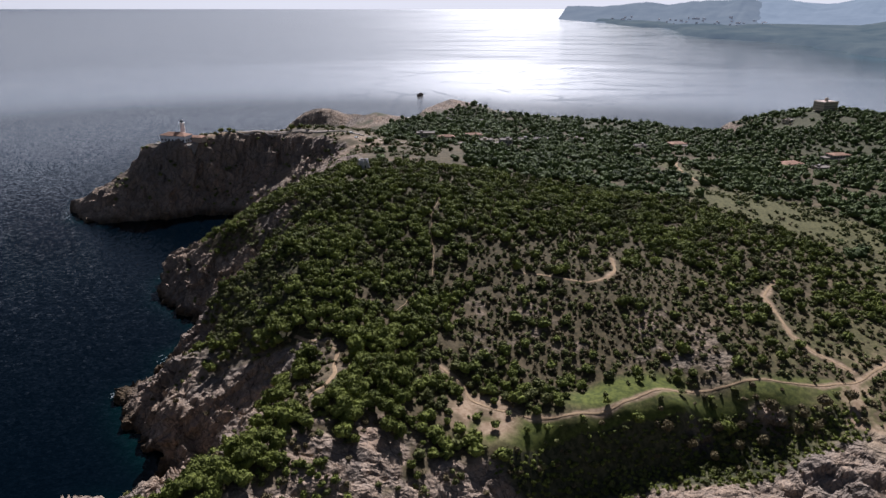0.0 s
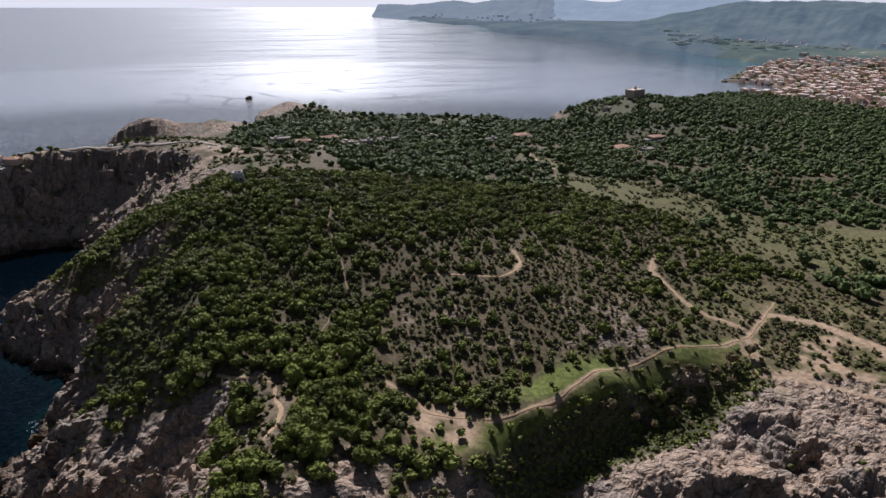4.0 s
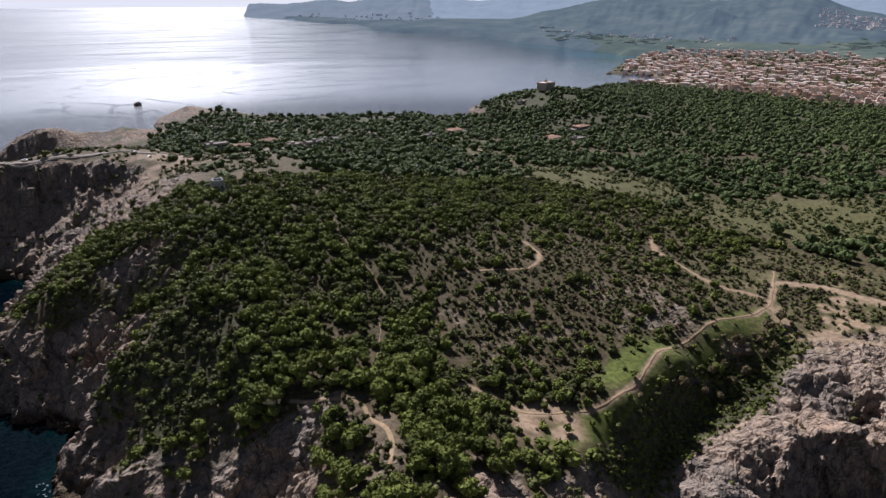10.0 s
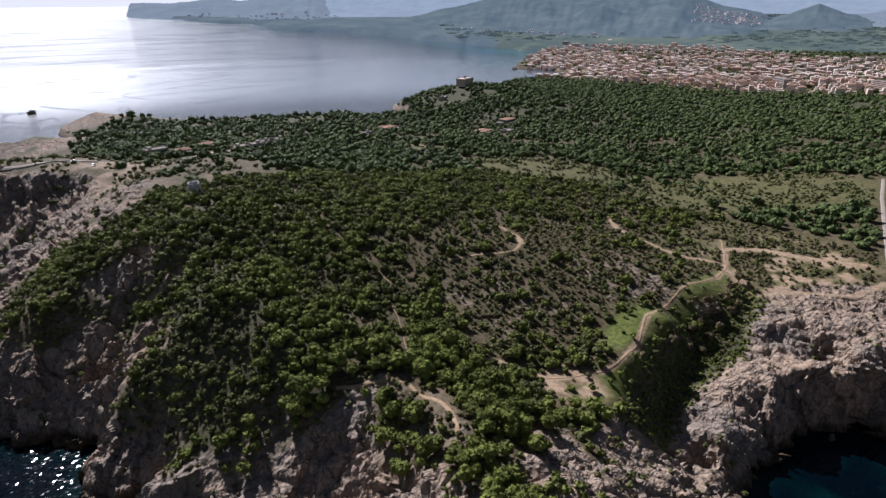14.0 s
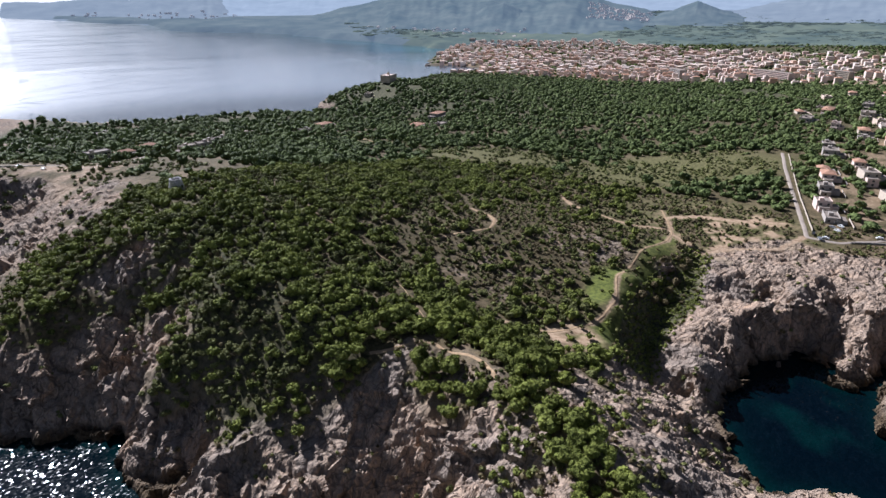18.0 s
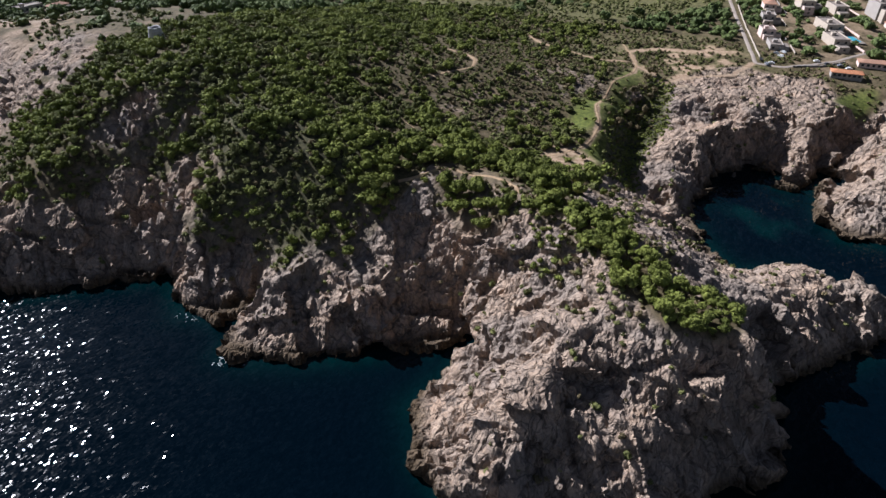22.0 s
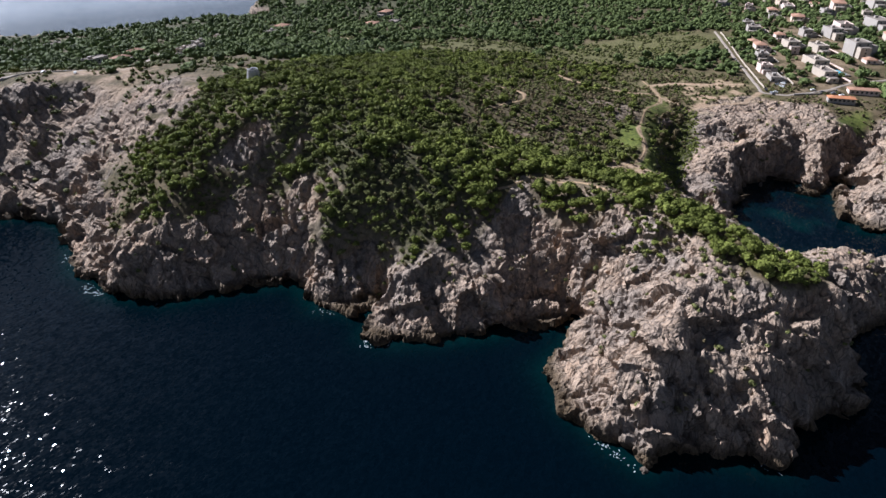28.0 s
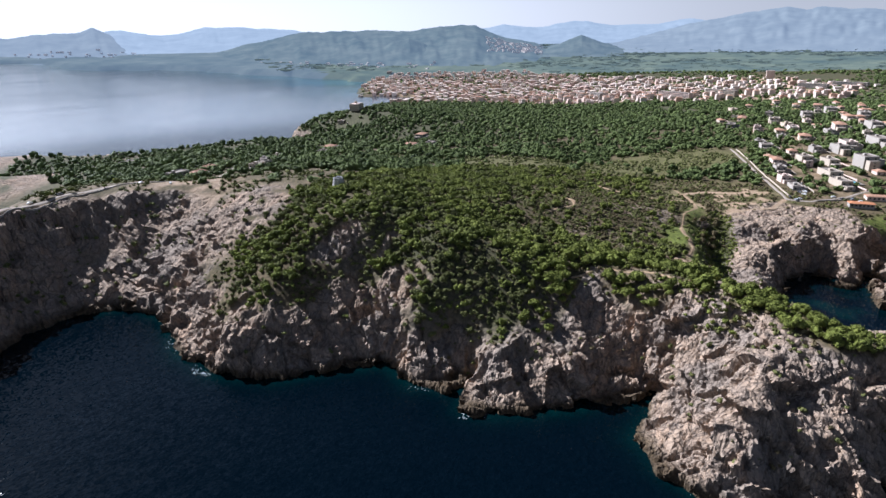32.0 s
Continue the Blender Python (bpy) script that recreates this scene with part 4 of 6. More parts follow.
_sand = np.maximum(_sand, 0.7 * blob(SX, SY, 1640, 2300, 90, 400, -8, 0.7))
_wx, _wy, _wz = draw_in(SX, SY, np.zeros_like(SX))
sea_me = mesh_from("water", np.stack([_wx, _wy, _wz], 1), grid_faces(len(SXS), len(SYS)), SEA, True)
# sandy turquoise widened along the far shore, also painting out dark reflections there
_sand = np.maximum(_sand, 0.55 * np.exp(-SD / 110.0) * (SX > 1150) * (SY > 1350))
add_attr(sea_me, "shallow", _shallow)
add_attr(sea_me, "sand", _sand)
add_attr(sea_me, "glare", smooth(480, 1600, np.hypot(SX + 150, SY - 60)))
add_attr(sea_me, "still", 1 - 0.9 * smooth(2600, 9000, np.hypot(SX + 120, SY - 260)))
add_attr(sea_me, "open", smooth(560, 1300, np.hypot(SX + 120, SY - 260)))
tagged(new("water", sea_me), "dark blue open sea with sun glitter and calm slicks", "sea", kind="structure")

# ---------------------------------------------------------------- far hills
RIDGES = {}

def shore_reach(a):
    """How far off the bay's far shore lies, by bearing."""
    return np.interp(a, [14, 19, 23.5, 27, 36.4, 39.3, 50.7, 60], [3700, 3500, 3340, 3110, 2940, 2790, 2420, 2300])


def ridge_line(name, pts, dist, foot, mat, seed, depth=900.0):
    """A range of hills: crest by bearing and height angle, at a distance, with spurs down to its foot."""
    az = np.array([p[0] for p in pts])
    el = np.array([p[1] for p in pts])
    n, rows = 260, 30
    a = np.linspace(az[0], az[-1], n)
    e = np.interp(a, az, el)
    e = e + (flat_noise(a * 1.0, a * 0 + seed, 2.2, seed, 6) - 0.5) * 0.62
    edge = np.minimum(smooth(az[0], az[0] + 0.8, a), smooth(az[-1], az[-1] - 0.8, a))
    e = e * edge - 2.4 * (1 - edge)
    V = np.zeros((n, rows, 3))
    for k in range(rows):
        u = k / (rows - 1) * 1.5                         # 0 at the front foot, 1 at the crest, then down behind
        rise = np.where(u <= 1, u ** 1.15, 1 - (u - 1) * 1.2)
        run = np.minimum(depth, dist - shore_reach(a) - 25) if foot < 0 else np.full(n, depth)
        r = dist - run + run * u
        top = EYE_Z + dist * np.tan(np.radians(e))
        spur = (0.7 * (1 - np.abs(2 * vnoise(a * 0.8 + 1.3 * u, np.full(n, u * 4.2), np.full(n, 3.3), seed + 5) - 1)) + 0.5 * vnoise(a * 2.6, np.full(n, u * 11.0), np.full(n, 5.1), seed + 6)) * (rise * (1.15 - rise)) * 0.9
        low = foot + RISE * np.maximum(r - NEAR_R, 0)
        z = low + (top - low) * np.clip(rise - 0.55 * spur, -0.3, 1)
        V[:, k, 0] = MID[0] - 150 + r * np.sin(np.radians(a))
        V[:, k, 1] = MID[1] + 40 + r * np.cos(np.radians(a))
        V[:, k, 2] = z
    me = mesh_from("backdrop", V.reshape(-1, 3), grid_faces(n, rows), mat, True)
    RIDGES[seed] = (a, V)
    return tagged(new("backdrop", me), name, "hills", kind="structure")


# haze of the ranges put in as emission, stronger for the farther ones
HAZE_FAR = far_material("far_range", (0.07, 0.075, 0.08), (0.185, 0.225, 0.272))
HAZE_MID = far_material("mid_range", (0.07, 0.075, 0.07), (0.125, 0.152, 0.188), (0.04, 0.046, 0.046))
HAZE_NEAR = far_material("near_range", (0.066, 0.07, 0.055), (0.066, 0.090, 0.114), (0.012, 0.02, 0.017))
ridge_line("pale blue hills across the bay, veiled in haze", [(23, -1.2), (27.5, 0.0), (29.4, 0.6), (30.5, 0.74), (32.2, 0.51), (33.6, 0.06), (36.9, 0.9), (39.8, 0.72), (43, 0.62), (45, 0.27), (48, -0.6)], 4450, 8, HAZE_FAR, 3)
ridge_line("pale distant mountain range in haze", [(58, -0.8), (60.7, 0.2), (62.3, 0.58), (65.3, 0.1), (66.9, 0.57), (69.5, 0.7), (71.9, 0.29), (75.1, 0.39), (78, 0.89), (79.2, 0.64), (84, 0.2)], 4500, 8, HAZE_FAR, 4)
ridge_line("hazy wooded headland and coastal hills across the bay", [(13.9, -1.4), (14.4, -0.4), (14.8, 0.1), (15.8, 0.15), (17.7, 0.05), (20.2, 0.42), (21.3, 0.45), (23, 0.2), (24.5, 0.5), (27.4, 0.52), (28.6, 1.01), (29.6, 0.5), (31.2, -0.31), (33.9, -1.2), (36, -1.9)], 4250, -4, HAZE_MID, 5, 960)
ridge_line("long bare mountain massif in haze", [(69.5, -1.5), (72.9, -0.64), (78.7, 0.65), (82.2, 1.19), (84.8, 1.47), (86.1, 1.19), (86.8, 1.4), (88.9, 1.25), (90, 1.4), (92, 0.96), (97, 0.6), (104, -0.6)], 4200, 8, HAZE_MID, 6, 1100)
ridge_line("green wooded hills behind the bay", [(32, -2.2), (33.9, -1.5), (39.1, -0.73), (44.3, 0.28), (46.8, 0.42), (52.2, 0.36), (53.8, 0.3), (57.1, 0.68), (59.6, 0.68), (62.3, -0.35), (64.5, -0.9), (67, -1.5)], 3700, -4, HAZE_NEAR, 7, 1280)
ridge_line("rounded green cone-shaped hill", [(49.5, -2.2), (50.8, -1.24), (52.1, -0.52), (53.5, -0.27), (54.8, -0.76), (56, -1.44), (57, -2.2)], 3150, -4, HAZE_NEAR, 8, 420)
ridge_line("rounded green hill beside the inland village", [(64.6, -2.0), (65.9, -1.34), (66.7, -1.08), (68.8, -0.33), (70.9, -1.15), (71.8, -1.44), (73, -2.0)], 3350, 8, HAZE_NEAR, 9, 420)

# ---------------------------------------------------------------- paths and roads, laid on the ground
def ribbon(name, pts, width, mat, label, category, rise=0.12, seed=0, rough=0.75):
    P = np.array(pts, float)
    seg = np.hypot(*np.diff(P, axis=0).T)
    at = np.concatenate([[0], np.cumsum(seg)])
    n = max(4, int(at[-1] / 1.2))
    t = np.linspace(0, at[-1], n)
    x, y = np.interp(t, at, P[:, 0]), np.interp(t, at, P[:, 1])
    for _ in range(6):
        x[1:-1] = (x[:-2] + 2 * x[1:-1] + x[2:]) / 4
        y[1:-1] = (y[:-2] + 2 * y[1:-1] + y[2:]) / 4
    x = x + (flat_noise(t, t * 0 + seed, 9, seed) - 0.5) * 1.6 * rough
    y = y + (flat_noise(t, t * 0 + seed, 9, seed + 9) - 0.5) * 1.6 * rough
    dx, dy = np.gradient(x), np.gradient(y)
    l = np.hypot(dx, dy) + 1e-9
    nx, ny = -dy / l, dx / l
    k = 7
    V = np.zeros((n, k, 3))
    wl = width / 2 * (1 + rough * 1.6 * (flat_noise(t, t * 0, 6, seed + 1) - 0.5))
    wr = width / 2 * (1 + rough * 1.6 * (flat_noise(t, t * 0, 6, seed + 2) - 0.5))
    for i in range(k):
        u = -1 + 2 * i / (k - 1)
        w = np.where(u < 0, wl, wr) * u
        px, py = x + nx * w, y + ny * w
        V[:, i, 0], V[:, i, 1] = px, py
        V[:, i, 2] = sample(FINAL_Z, px, py) + rise * (1 - 0.9 * abs(u) ** 4) - (0.25 if i in (0, k - 1) else 0)
    me = mesh_from(name, V.reshape(-1, 3), grid_faces(n, k), mat, True)
    return tagged(new(name, me), label, category, kind="structure")


for _i, (_k, _p) in enumerate(PATHS.items()):
    if _k not in ("heath", "cliff_top"):             # there the ground itself is trodden bare
        ribbon("path_%d" % (_i + 1), _p, WIDTH[_k], SAND, "trodden pale earth footpath through the scrub", "path", seed=_i * 3, rough=1.0)
ribbon("road_1", ROADS["town"], 3.4, ASPHALT, "pale dusty asphalt road past the villas", "road", 0.25, 40, 0.05)
ribbon("road_2", ROADS["lighthouse"], 5.0, ASPHALT, "narrow road along the cliff top to the lighthouse", "road", 0.25, 44, 0.05)


def low_wall(name, pts, h, t, mat, label):
    P = np.array(pts, float)
    seg = np.hypot(*np.diff(P, axis=0).T)
    at = np.concatenate([[0], np.cumsum(seg)])
    n = max(3, int(at[-1] / 3))
    s = np.linspace(0, at[-1], n)
    x, y = np.interp(s, at, P[:, 0]), np.interp(s, at, P[:, 1])
    dx, dy = np.gradient(x), np.gradient(y)
    l = np.hypot(dx, dy) + 1e-9
    nx, ny = -dy / l * t / 2, dx / l * t / 2
    z = sample(FINAL_Z, x, y)
    V = np.stack([np.stack([x + nx, y + ny, z - 1.0], 1), np.stack([x + nx, y + ny, z + h], 1), np.stack([x - nx, y - ny, z + h], 1), np.stack([x - nx, y - ny, z - 1.0], 1)], 1)
    F = []
    for i in range(n - 1):
        for a in range(4):
            b = (a + 1) % 4
            F.append((i * 4 + a, i * 4 + b, i * 4 + 4 + b, i * 4 + 4 + a))
    F += [(0, 3, 2, 1), (n * 4 - 4, n * 4 - 3, n * 4 - 2, n * 4 - 1)]
    return tagged(new(name, mesh_from(name, V.reshape(-1, 3), np.array(F), mat)), label, "wall", kind="structure")


low_wall("wall_1", [(440, 233), (381, 213.5), (300, 184.5), (236, 160)], 1.2, 0.4, CREAM, "long whitewashed garden wall along the road")
low_wall("wall_2", [(-232, 640), (-200, 634), (-173, 639), (-134, 638.5), (-98, 632), (-78, 615)], 0.8, 0.5, STONE, "low stone parapet on the cliff-top road")
low_wall("wall_3", [(232, 137), (246, 120.5), (264, 108)], 1.0, 0.4, STONE, "low stone wall at the road's edge")

# ---------------------------------------------------------------- trees and shrubs
_T = (1 + 5 ** 0.5) / 2
ICO_V = np.array([(-1, _T, 0), (1, _T, 0), (-1, -_T, 0), (1, -_T, 0), (0, -1, _T), (0, 1, _T), (0, -1, -_T), (0, 1, -_T), (_T, 0, -1), (_T, 0, 1), (-_T, 0, -1), (-_T, 0, 1)], float)
ICO_V /= np.linalg.norm(ICO_V[0])
ICO_F = np.array([(0, 11, 5), (0, 5, 1), (0, 1, 7), (0, 7, 10), (0, 10, 11), (1, 5, 9), (5, 11, 4), (11, 10, 2), (10, 7, 6), (7, 1, 8), (3, 9, 4), (3, 4, 2), (3, 2, 6), (3, 6, 8), (3, 8, 9), (4, 9, 5), (2, 4, 11), (6, 2, 10), (8, 6, 7), (9, 8, 1)])


def crown(rng, lumps, leaves, leaf, squat=0.8):
    """A crown about 1 across in radius, standing on z = 0: overlapping clumps with sprays of leaves on them."""
    V, F, n = [], [], 0
    centres = []
    for i in range(lumps):
        if i == 0:
            c, r = np.array([0, 0, 0.75 * squat]), (0.66 if lumps > 1 else 0.9)
        else:
            a = 2 * math.pi * (i + rng.random()) / max(1, lumps - 1)
            e = rng.uniform(-0.15, 0.9)
            q = rng.uniform(0.45, 0.68)
            c = np.array([q * math.cos(a) * math.cos(e), q * math.sin(a) * math.cos(e), (0.72 + 0.55 * math.sin(e)) * squat])
            r = rng.uniform(0.30, 0.48)
        centres.append((c, r))
        d = ICO_V * (1 + rng.uniform(-0.28, 0.28, (12, 1)))
        R = Euler(rng.uniform(0, 6, 3)).to_matrix()
        V.append(d @ np.array(R).T * r * np.array([1, 1, 0.85]) + c)
        F.append(ICO_F + n)
        n += 12
    for i in range(leaves):
        c, r = centres[rng.integers(0, lumps)]
        v = rng.normal(0, 1, 3)
        v[2] = abs(v[2]) * 0.9 - 0.2
        v /= np.linalg.norm(v)
        p = c + v * r * rng.uniform(0.92, 1.18)
        t1 = rng.normal(0, 1, 3)
        t1 /= np.linalg.norm(t1)
        t2 = np.cross(t1, v) + rng.normal(0, 0.4, 3)
        t2 /= np.linalg.norm(t2)
        s = leaf * rng.uniform(0.7, 1.3)
        V.append(np.array([p - t1 * s * 0.6 - t2 * s * 0.4, p + t1 * s * 0.6 - t2 * s * 0.35, p + t2 * s * 0.9 + v * s * 0.3]))
        F.append(np.array([[n, n + 1, n + 2]]))
        n += 3
    return np.concatenate(V), np.concatenate(F)


def plant(name, kinds, spots, mat, label, category):
    """Many plants in one mesh. spots: rows of x, y, z, radius, height factor, turn, kind."""
    V, F, n = [], [], 0
    for x, y, z, r, h, a, k in spots:
        kv, kf = kinds[int(k) % len(kinds)]
        c, s = math.cos(a) * r, math.sin(a) * r
        o = np.empty_like(kv)
        o[:, 0] = kv[:, 0] * c - kv[:, 1] * s + x
        o[:, 1] = kv[:, 0] * s + kv[:, 1] * c + y
        o[:, 2] = kv[:, 2] * r * h + z
        V.append(o)
        F.append(kf + n)
        n += len(kv)
    me = mesh_from(name, np.concatenate(V), np.concatenate(F), mat)
    return tagged(new(name, me), label, category, kind="stuff")


RNG = np.random.default_rng(7)
PINE_NEAR = [crown(RNG, 8, 105, 0.18) for _ in range(10)]
PINE_MID = [crown(RNG, 5, 22, 0.2) for _ in range(10)]
PINE_FAR = [crown(RNG, 2, 6, 0.3) for _ in range(10)]
BUSH_NEAR = [crown(RNG, 2, 16, 0.42, 0.7) for _ in range(8)]
BUSH_FAR = [crown(RNG, 1, 8, 0.5, 0.7) for _ in range(6)]


def scatter(x0, x1, y0, y1, step, jitter=0.85):
    nx, ny = int((x1 - x0) / step), int((y1 - y0) / step)
    i, j = np.meshgrid(np.arange(nx), np.arange(ny), indexing="ij")
    x = x0 + (i + 0.5 * (j % 2)).ravel() * step + RNG.uniform(-0.5, 0.5, nx * ny) * step * jitter
    y = y0 + j.ravel() * step + RNG.uniform(-0.5, 0.5, nx * ny) * step * jitter
    return x, y


def cover(x, y):
    return [sample(f, x, y) for f in (G_ROCK, G_SOIL, G_GRASS, G_DRY, GS, GD)]


def heath_at(x, y):
    h = np.maximum(0.8 * blob(x, y, 112, 262, 50, 55, 0), 0.97 * blob(x, y, 205, 212, 78, 75, 0))
    h = np.maximum(h, 0.8 * blob(x, y, 42, 262, 42, 36, 0))
    h = np.maximum(h, 0.65 * blob(x, y, 60, 340, 60, 26, 10))
    h = np.maximum(h, 0.6 * blob(x, y, 200, 330, 60, 60, 0))
    h = np.maximum(h, 0.8 * blob(x, y, 220, 130, 60, 50, 0))
    h = np.maximum(h, 0.85 * blob(x, y, 100, 285, 75, 52, -25))
    h = np.maximum(h, 0.75 * blob(x, y, 40, 320, 40, 24, 20))
    h = np.maximum(h, 0.7 * blob(x, y, 150, 300, 60, 45, 0))
    return h


HOUSE_CLEAR = []          # x, y, radius: filled by the houses below

# where houses stand, so that trees keep off them: x, y, width, depth, floors, turn, wall, roof
_w, _c, _p, _o = 0, 1, 2, 3
VILLAS = [(330, 176, 13, 10, 2, 20, _w, 0), (290, 168, 12, 10, 2, 25, _p, 0), (268, 157, 18, 9, 1, 20, _w, 0), (366, 183, 15, 10, 2, 20, _p, 1),
          (390, 192, 13, 9, 1, 20, _p, 1), (378, 157, 16, 12, 3, 28, _c, 0), (335, 131, 24, 13, 2, 30, _c, 0), (300, 121, 22, 11, 2, 30, _c, 0), (393, 101, 20, 15, 4, 30, _w, 0),
          (455, 202, 18, 13, 2, 15, _w, 0), (533, 166, 20, 13, 2, 10, _o, 1), (454, 150, 12, 10, 2, 30, _w, 0), (390, 133, 20, 11, 2, 30, _c, 0), (460, 126, 20, 12, 3, 30, _w, 0),
          (490, 118, 24, 13, 3, 20, _p, 0), (624, 130, 28, 14, 3, 10, _p, 1), (659, 90, 26, 14, 3, 20, _w, 0), (530, 86, 30, 16, 3, 25, _w, 0)]
VILLAS_BACK = [(838, 146, 26, 16, 3, 10, _w, 0), (902, 167, 24, 14, 3, 0, _c, 1), (670, 214, 20, 14, 3, 10, _c, 0), (607, 184, 28, 12, 2, 12, _p, 0),
               (545, 193, 14, 10, 1, 12, _w, 0), (627, 267, 24, 12, 2, 5, _w, 0), (700, 262, 26, 12, 2, 5, _p, 1), (500, 214, 14, 10, 1, 20, _w, 0), (745, 176, 22, 14, 3, 12, _w, 0),
               (720, 120, 22, 12, 3, 20, _c, 1), (780, 100, 26, 14, 3, 10, _w, 0), (585, 140, 16, 10, 2, 20, _w, 0), (420, 172, 11, 9, 2, 20, _p, 1), (760, 230, 20, 12, 2, 5, _w, 0)]
_rv = random.Random(12)
_slope = [(300, 70), (430, 185), (640, 285), (980, 330), (1080, 140), (900, 20), (430, 30)]
MORE_VILLAS = []
for _i in range(14 * 9):
    _px, _py = 310 + (_i % 14) * 54 + _rv.uniform(-16, 16), 30 + (_i // 14) * 34 + _rv.uniform(-11, 11)
    if inside(np.array([_px]), np.array([_py]), _slope)[0] and all((_px - h[0]) ** 2 + (_py - h[1]) ** 2 > 26 ** 2 for h in VILLAS + VILLAS_BACK + MORE_VILLAS) and _rv.random() < 0.8:
        MORE_VILLAS.append((_px, _py, _rv.uniform(10, 19), _rv.uniform(8, 12), _rv.choice((1, 2, 2, 3)), _rv.uniform(5, 32), _rv.choice((_w, _c, _p, _o)), _rv.choice((0, 1, 1))))
WOOD_HOUSES = [(-19, 684, 20, 11, 2, 5, _w, 0), (4, 682, 16, 9, 1, 5, _o, 1), (34, 707, 20, 10, 1, 10, _p, 1), (45, 640, 14, 11, 2, 10, _c, 0), (66, 652, 13, 10, 2, 5, _w, 0),
               (-25, 900, 22, 12, 1, 0, _w, 0), (4, 890, 26, 10, 1, 0, _w, 0), (112, 706, 16, 9, 1, 0, _w, 0), (288, 760, 20, 14, 1, 10, _p, 1), (392, 690, 26, 16, 1, 15, _c, 1),
               (459, 712, 22, 14, 2, 10, _w, 1), (415, 665, 18, 12, 1, 10, _w, 0), (445, 955, 18, 10, 1, 30, _o, 0), (520, 935, 22, 12, 1, 20, _c, 0), (230, 720, 14, 9, 1, 0, _w, 0),
               (90, 690, 12, 9, 1, 0, _w, 0), (160, 730, 13, 9, 1, 0, _c, 0), (60, 900, 20, 10, 1, 0, _w, 0)]
for _h in VILLAS + VILLAS_BACK + MORE_VILLAS + WOOD_HOUSES:
    HOUSE_CLEAR.append((_h[0], _h[1], max(_h[2], _h[3]) * 0.52 + 1.5))
    HOUSE_CLEAR.append((_h[0] - 0.6 * 16, _h[1] - 0.55 * 12, 7))
HOUSE_CLEAR += [(-57, 437, 7), (-262, 615, 20), (570, 940, 20), (548, 930, 9), (236, 104, 13), (266, 90, 15), (318, 110, 9)]


def off_houses(x, y, ok):
    for hx, hy, r in HOUSE_CLEAR:
        ok &= (x - hx) ** 2 + (y - hy) ** 2 > r * r
    return ok


def forest_rows(x, y, r0, r1, dens, h0=0.95, h1=1.3, sink=0.25):
    keep = RNG.random(len(x)) < dens
    x, y = x[keep], y[keep]
    n = len(x)
    r = RNG.uniform(r0, r1, n) * (0.75 + 0.5 * flat_noise(x, y, 18, 91))
    z = sample(FINAL_Z, x, y) - sink * r
    return np.stack([x, y, z, r, RNG.uniform(h0, h1, n), RNG.uniform(0, 6.28, n), RNG.integers(0, 99, n)], 1)


# the hill's own pinewood
_x, _y = scatter(-205, 262, 100, 470, 4.1)
_rock, _soil, _grass, _dry, _slope, _d = cover(_x, _y)
_heath = heath_at(_x, _y)
_den = 0.95 * (1 - smooth(0.25, 0.7, _rock)) * (1 - _soil) * (1 - _dry) * (1 - np.minimum(1, _grass * 1.3)) * (1 - _heath) * np.where((_x < -40) & (_y > 245), smooth(2.6, 1.8, _slope), smooth(1.7, 1.0, _slope)) * (_d > 8)
_den *= smooth(0.25, 0.42, flat_noise(_x, _y, 20, 95)) * (near_path(_x, _y) > 1.6) * (seg_distance(_x, _y + 2.5, PATHS["bend"]) > 5.0)
_den *= ~((_x > 170) & (_y > 60) & (_y < 205))
_den *= 1 - 0.97 * (cove_rock(_x, _y) > -3)
_den *= ~((_x > 25) & (cove_rock(_x, _y) > -22) & (_y < 222))
_den = off_houses(_x, _y, np.ones(len(_x), bool)) * _den
_den = _den * off_ledge(_x, _y)
near_rows = forest_rows(_x, _y, 1.35, 3.9, _den)
_own = (near_rows[:, 0] > -112) & (near_rows[:, 0] < -12) & (near_rows[:, 1] < 262)
own_rows = near_rows[_own][:290]
_rest = np.concatenate([near_rows[~_own], near_rows[_own][290:]])
_steep = sample(GS, _rest[:, 0], _rest[:, 1])
_west = smooth(0.45, 0.8, _steep) * (_rest[:, 0] < -40)
_rest[:, 3] *= 1 - 0.42 * _west * (1 - blob(_rest[:, 0], _rest[:, 1], -92, 312, 48, 85, -12))
_mix = flat_noise(_rest[:, 0], _rest[:, 1], 15, 93) + RNG.uniform(-0.16, 0.16, len(_rest)) + 0.10 * _west > 0.55
_rest[:, 3] *= np.where(_mix, 0.8, 1.0)
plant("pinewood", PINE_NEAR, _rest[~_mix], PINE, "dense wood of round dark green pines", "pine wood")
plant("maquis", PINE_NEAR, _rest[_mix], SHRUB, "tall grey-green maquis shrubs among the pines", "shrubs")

# the woods of the plain behind, thinning to the town
_x, _y = scatter(-70, 1130, -60, 1260, 7.4)
_ok = ~((_x < 262) & (_y < 470))
_x, _y = _x[_ok], _y[_ok]
_rock, _soil, _grass, _dry, _slope, _d = cover(_x, _y)
_den = 0.93 * (1 - smooth(0.3, 0.7, _rock)) * (1 - _soil) * (1 - 0.97 * smooth(0.2, 0.6, _dry)) * (1 - 0.8 * heath_at(_x, _y)) * (_d > 5) * (near_path(_x, _y) > 2)
_den *= smooth(0.30, 0.46, flat_noise(_x, _y, 34, 96))
_den *= 1 - 0.94 * inside(_x, _y, TOWN)
_den *= 1 - 0.9 * blob(_x, _y, 555, 859, 16, 22, 0)
_east = inside(_x, _y, [(225, 100), (225, 160), (300, 192), (470, 252), (620, 300), (1100, 340), (1180, 120), (1180, 0), (300, 0)])
_den *= np.where(_east, 0.95, 1.0)
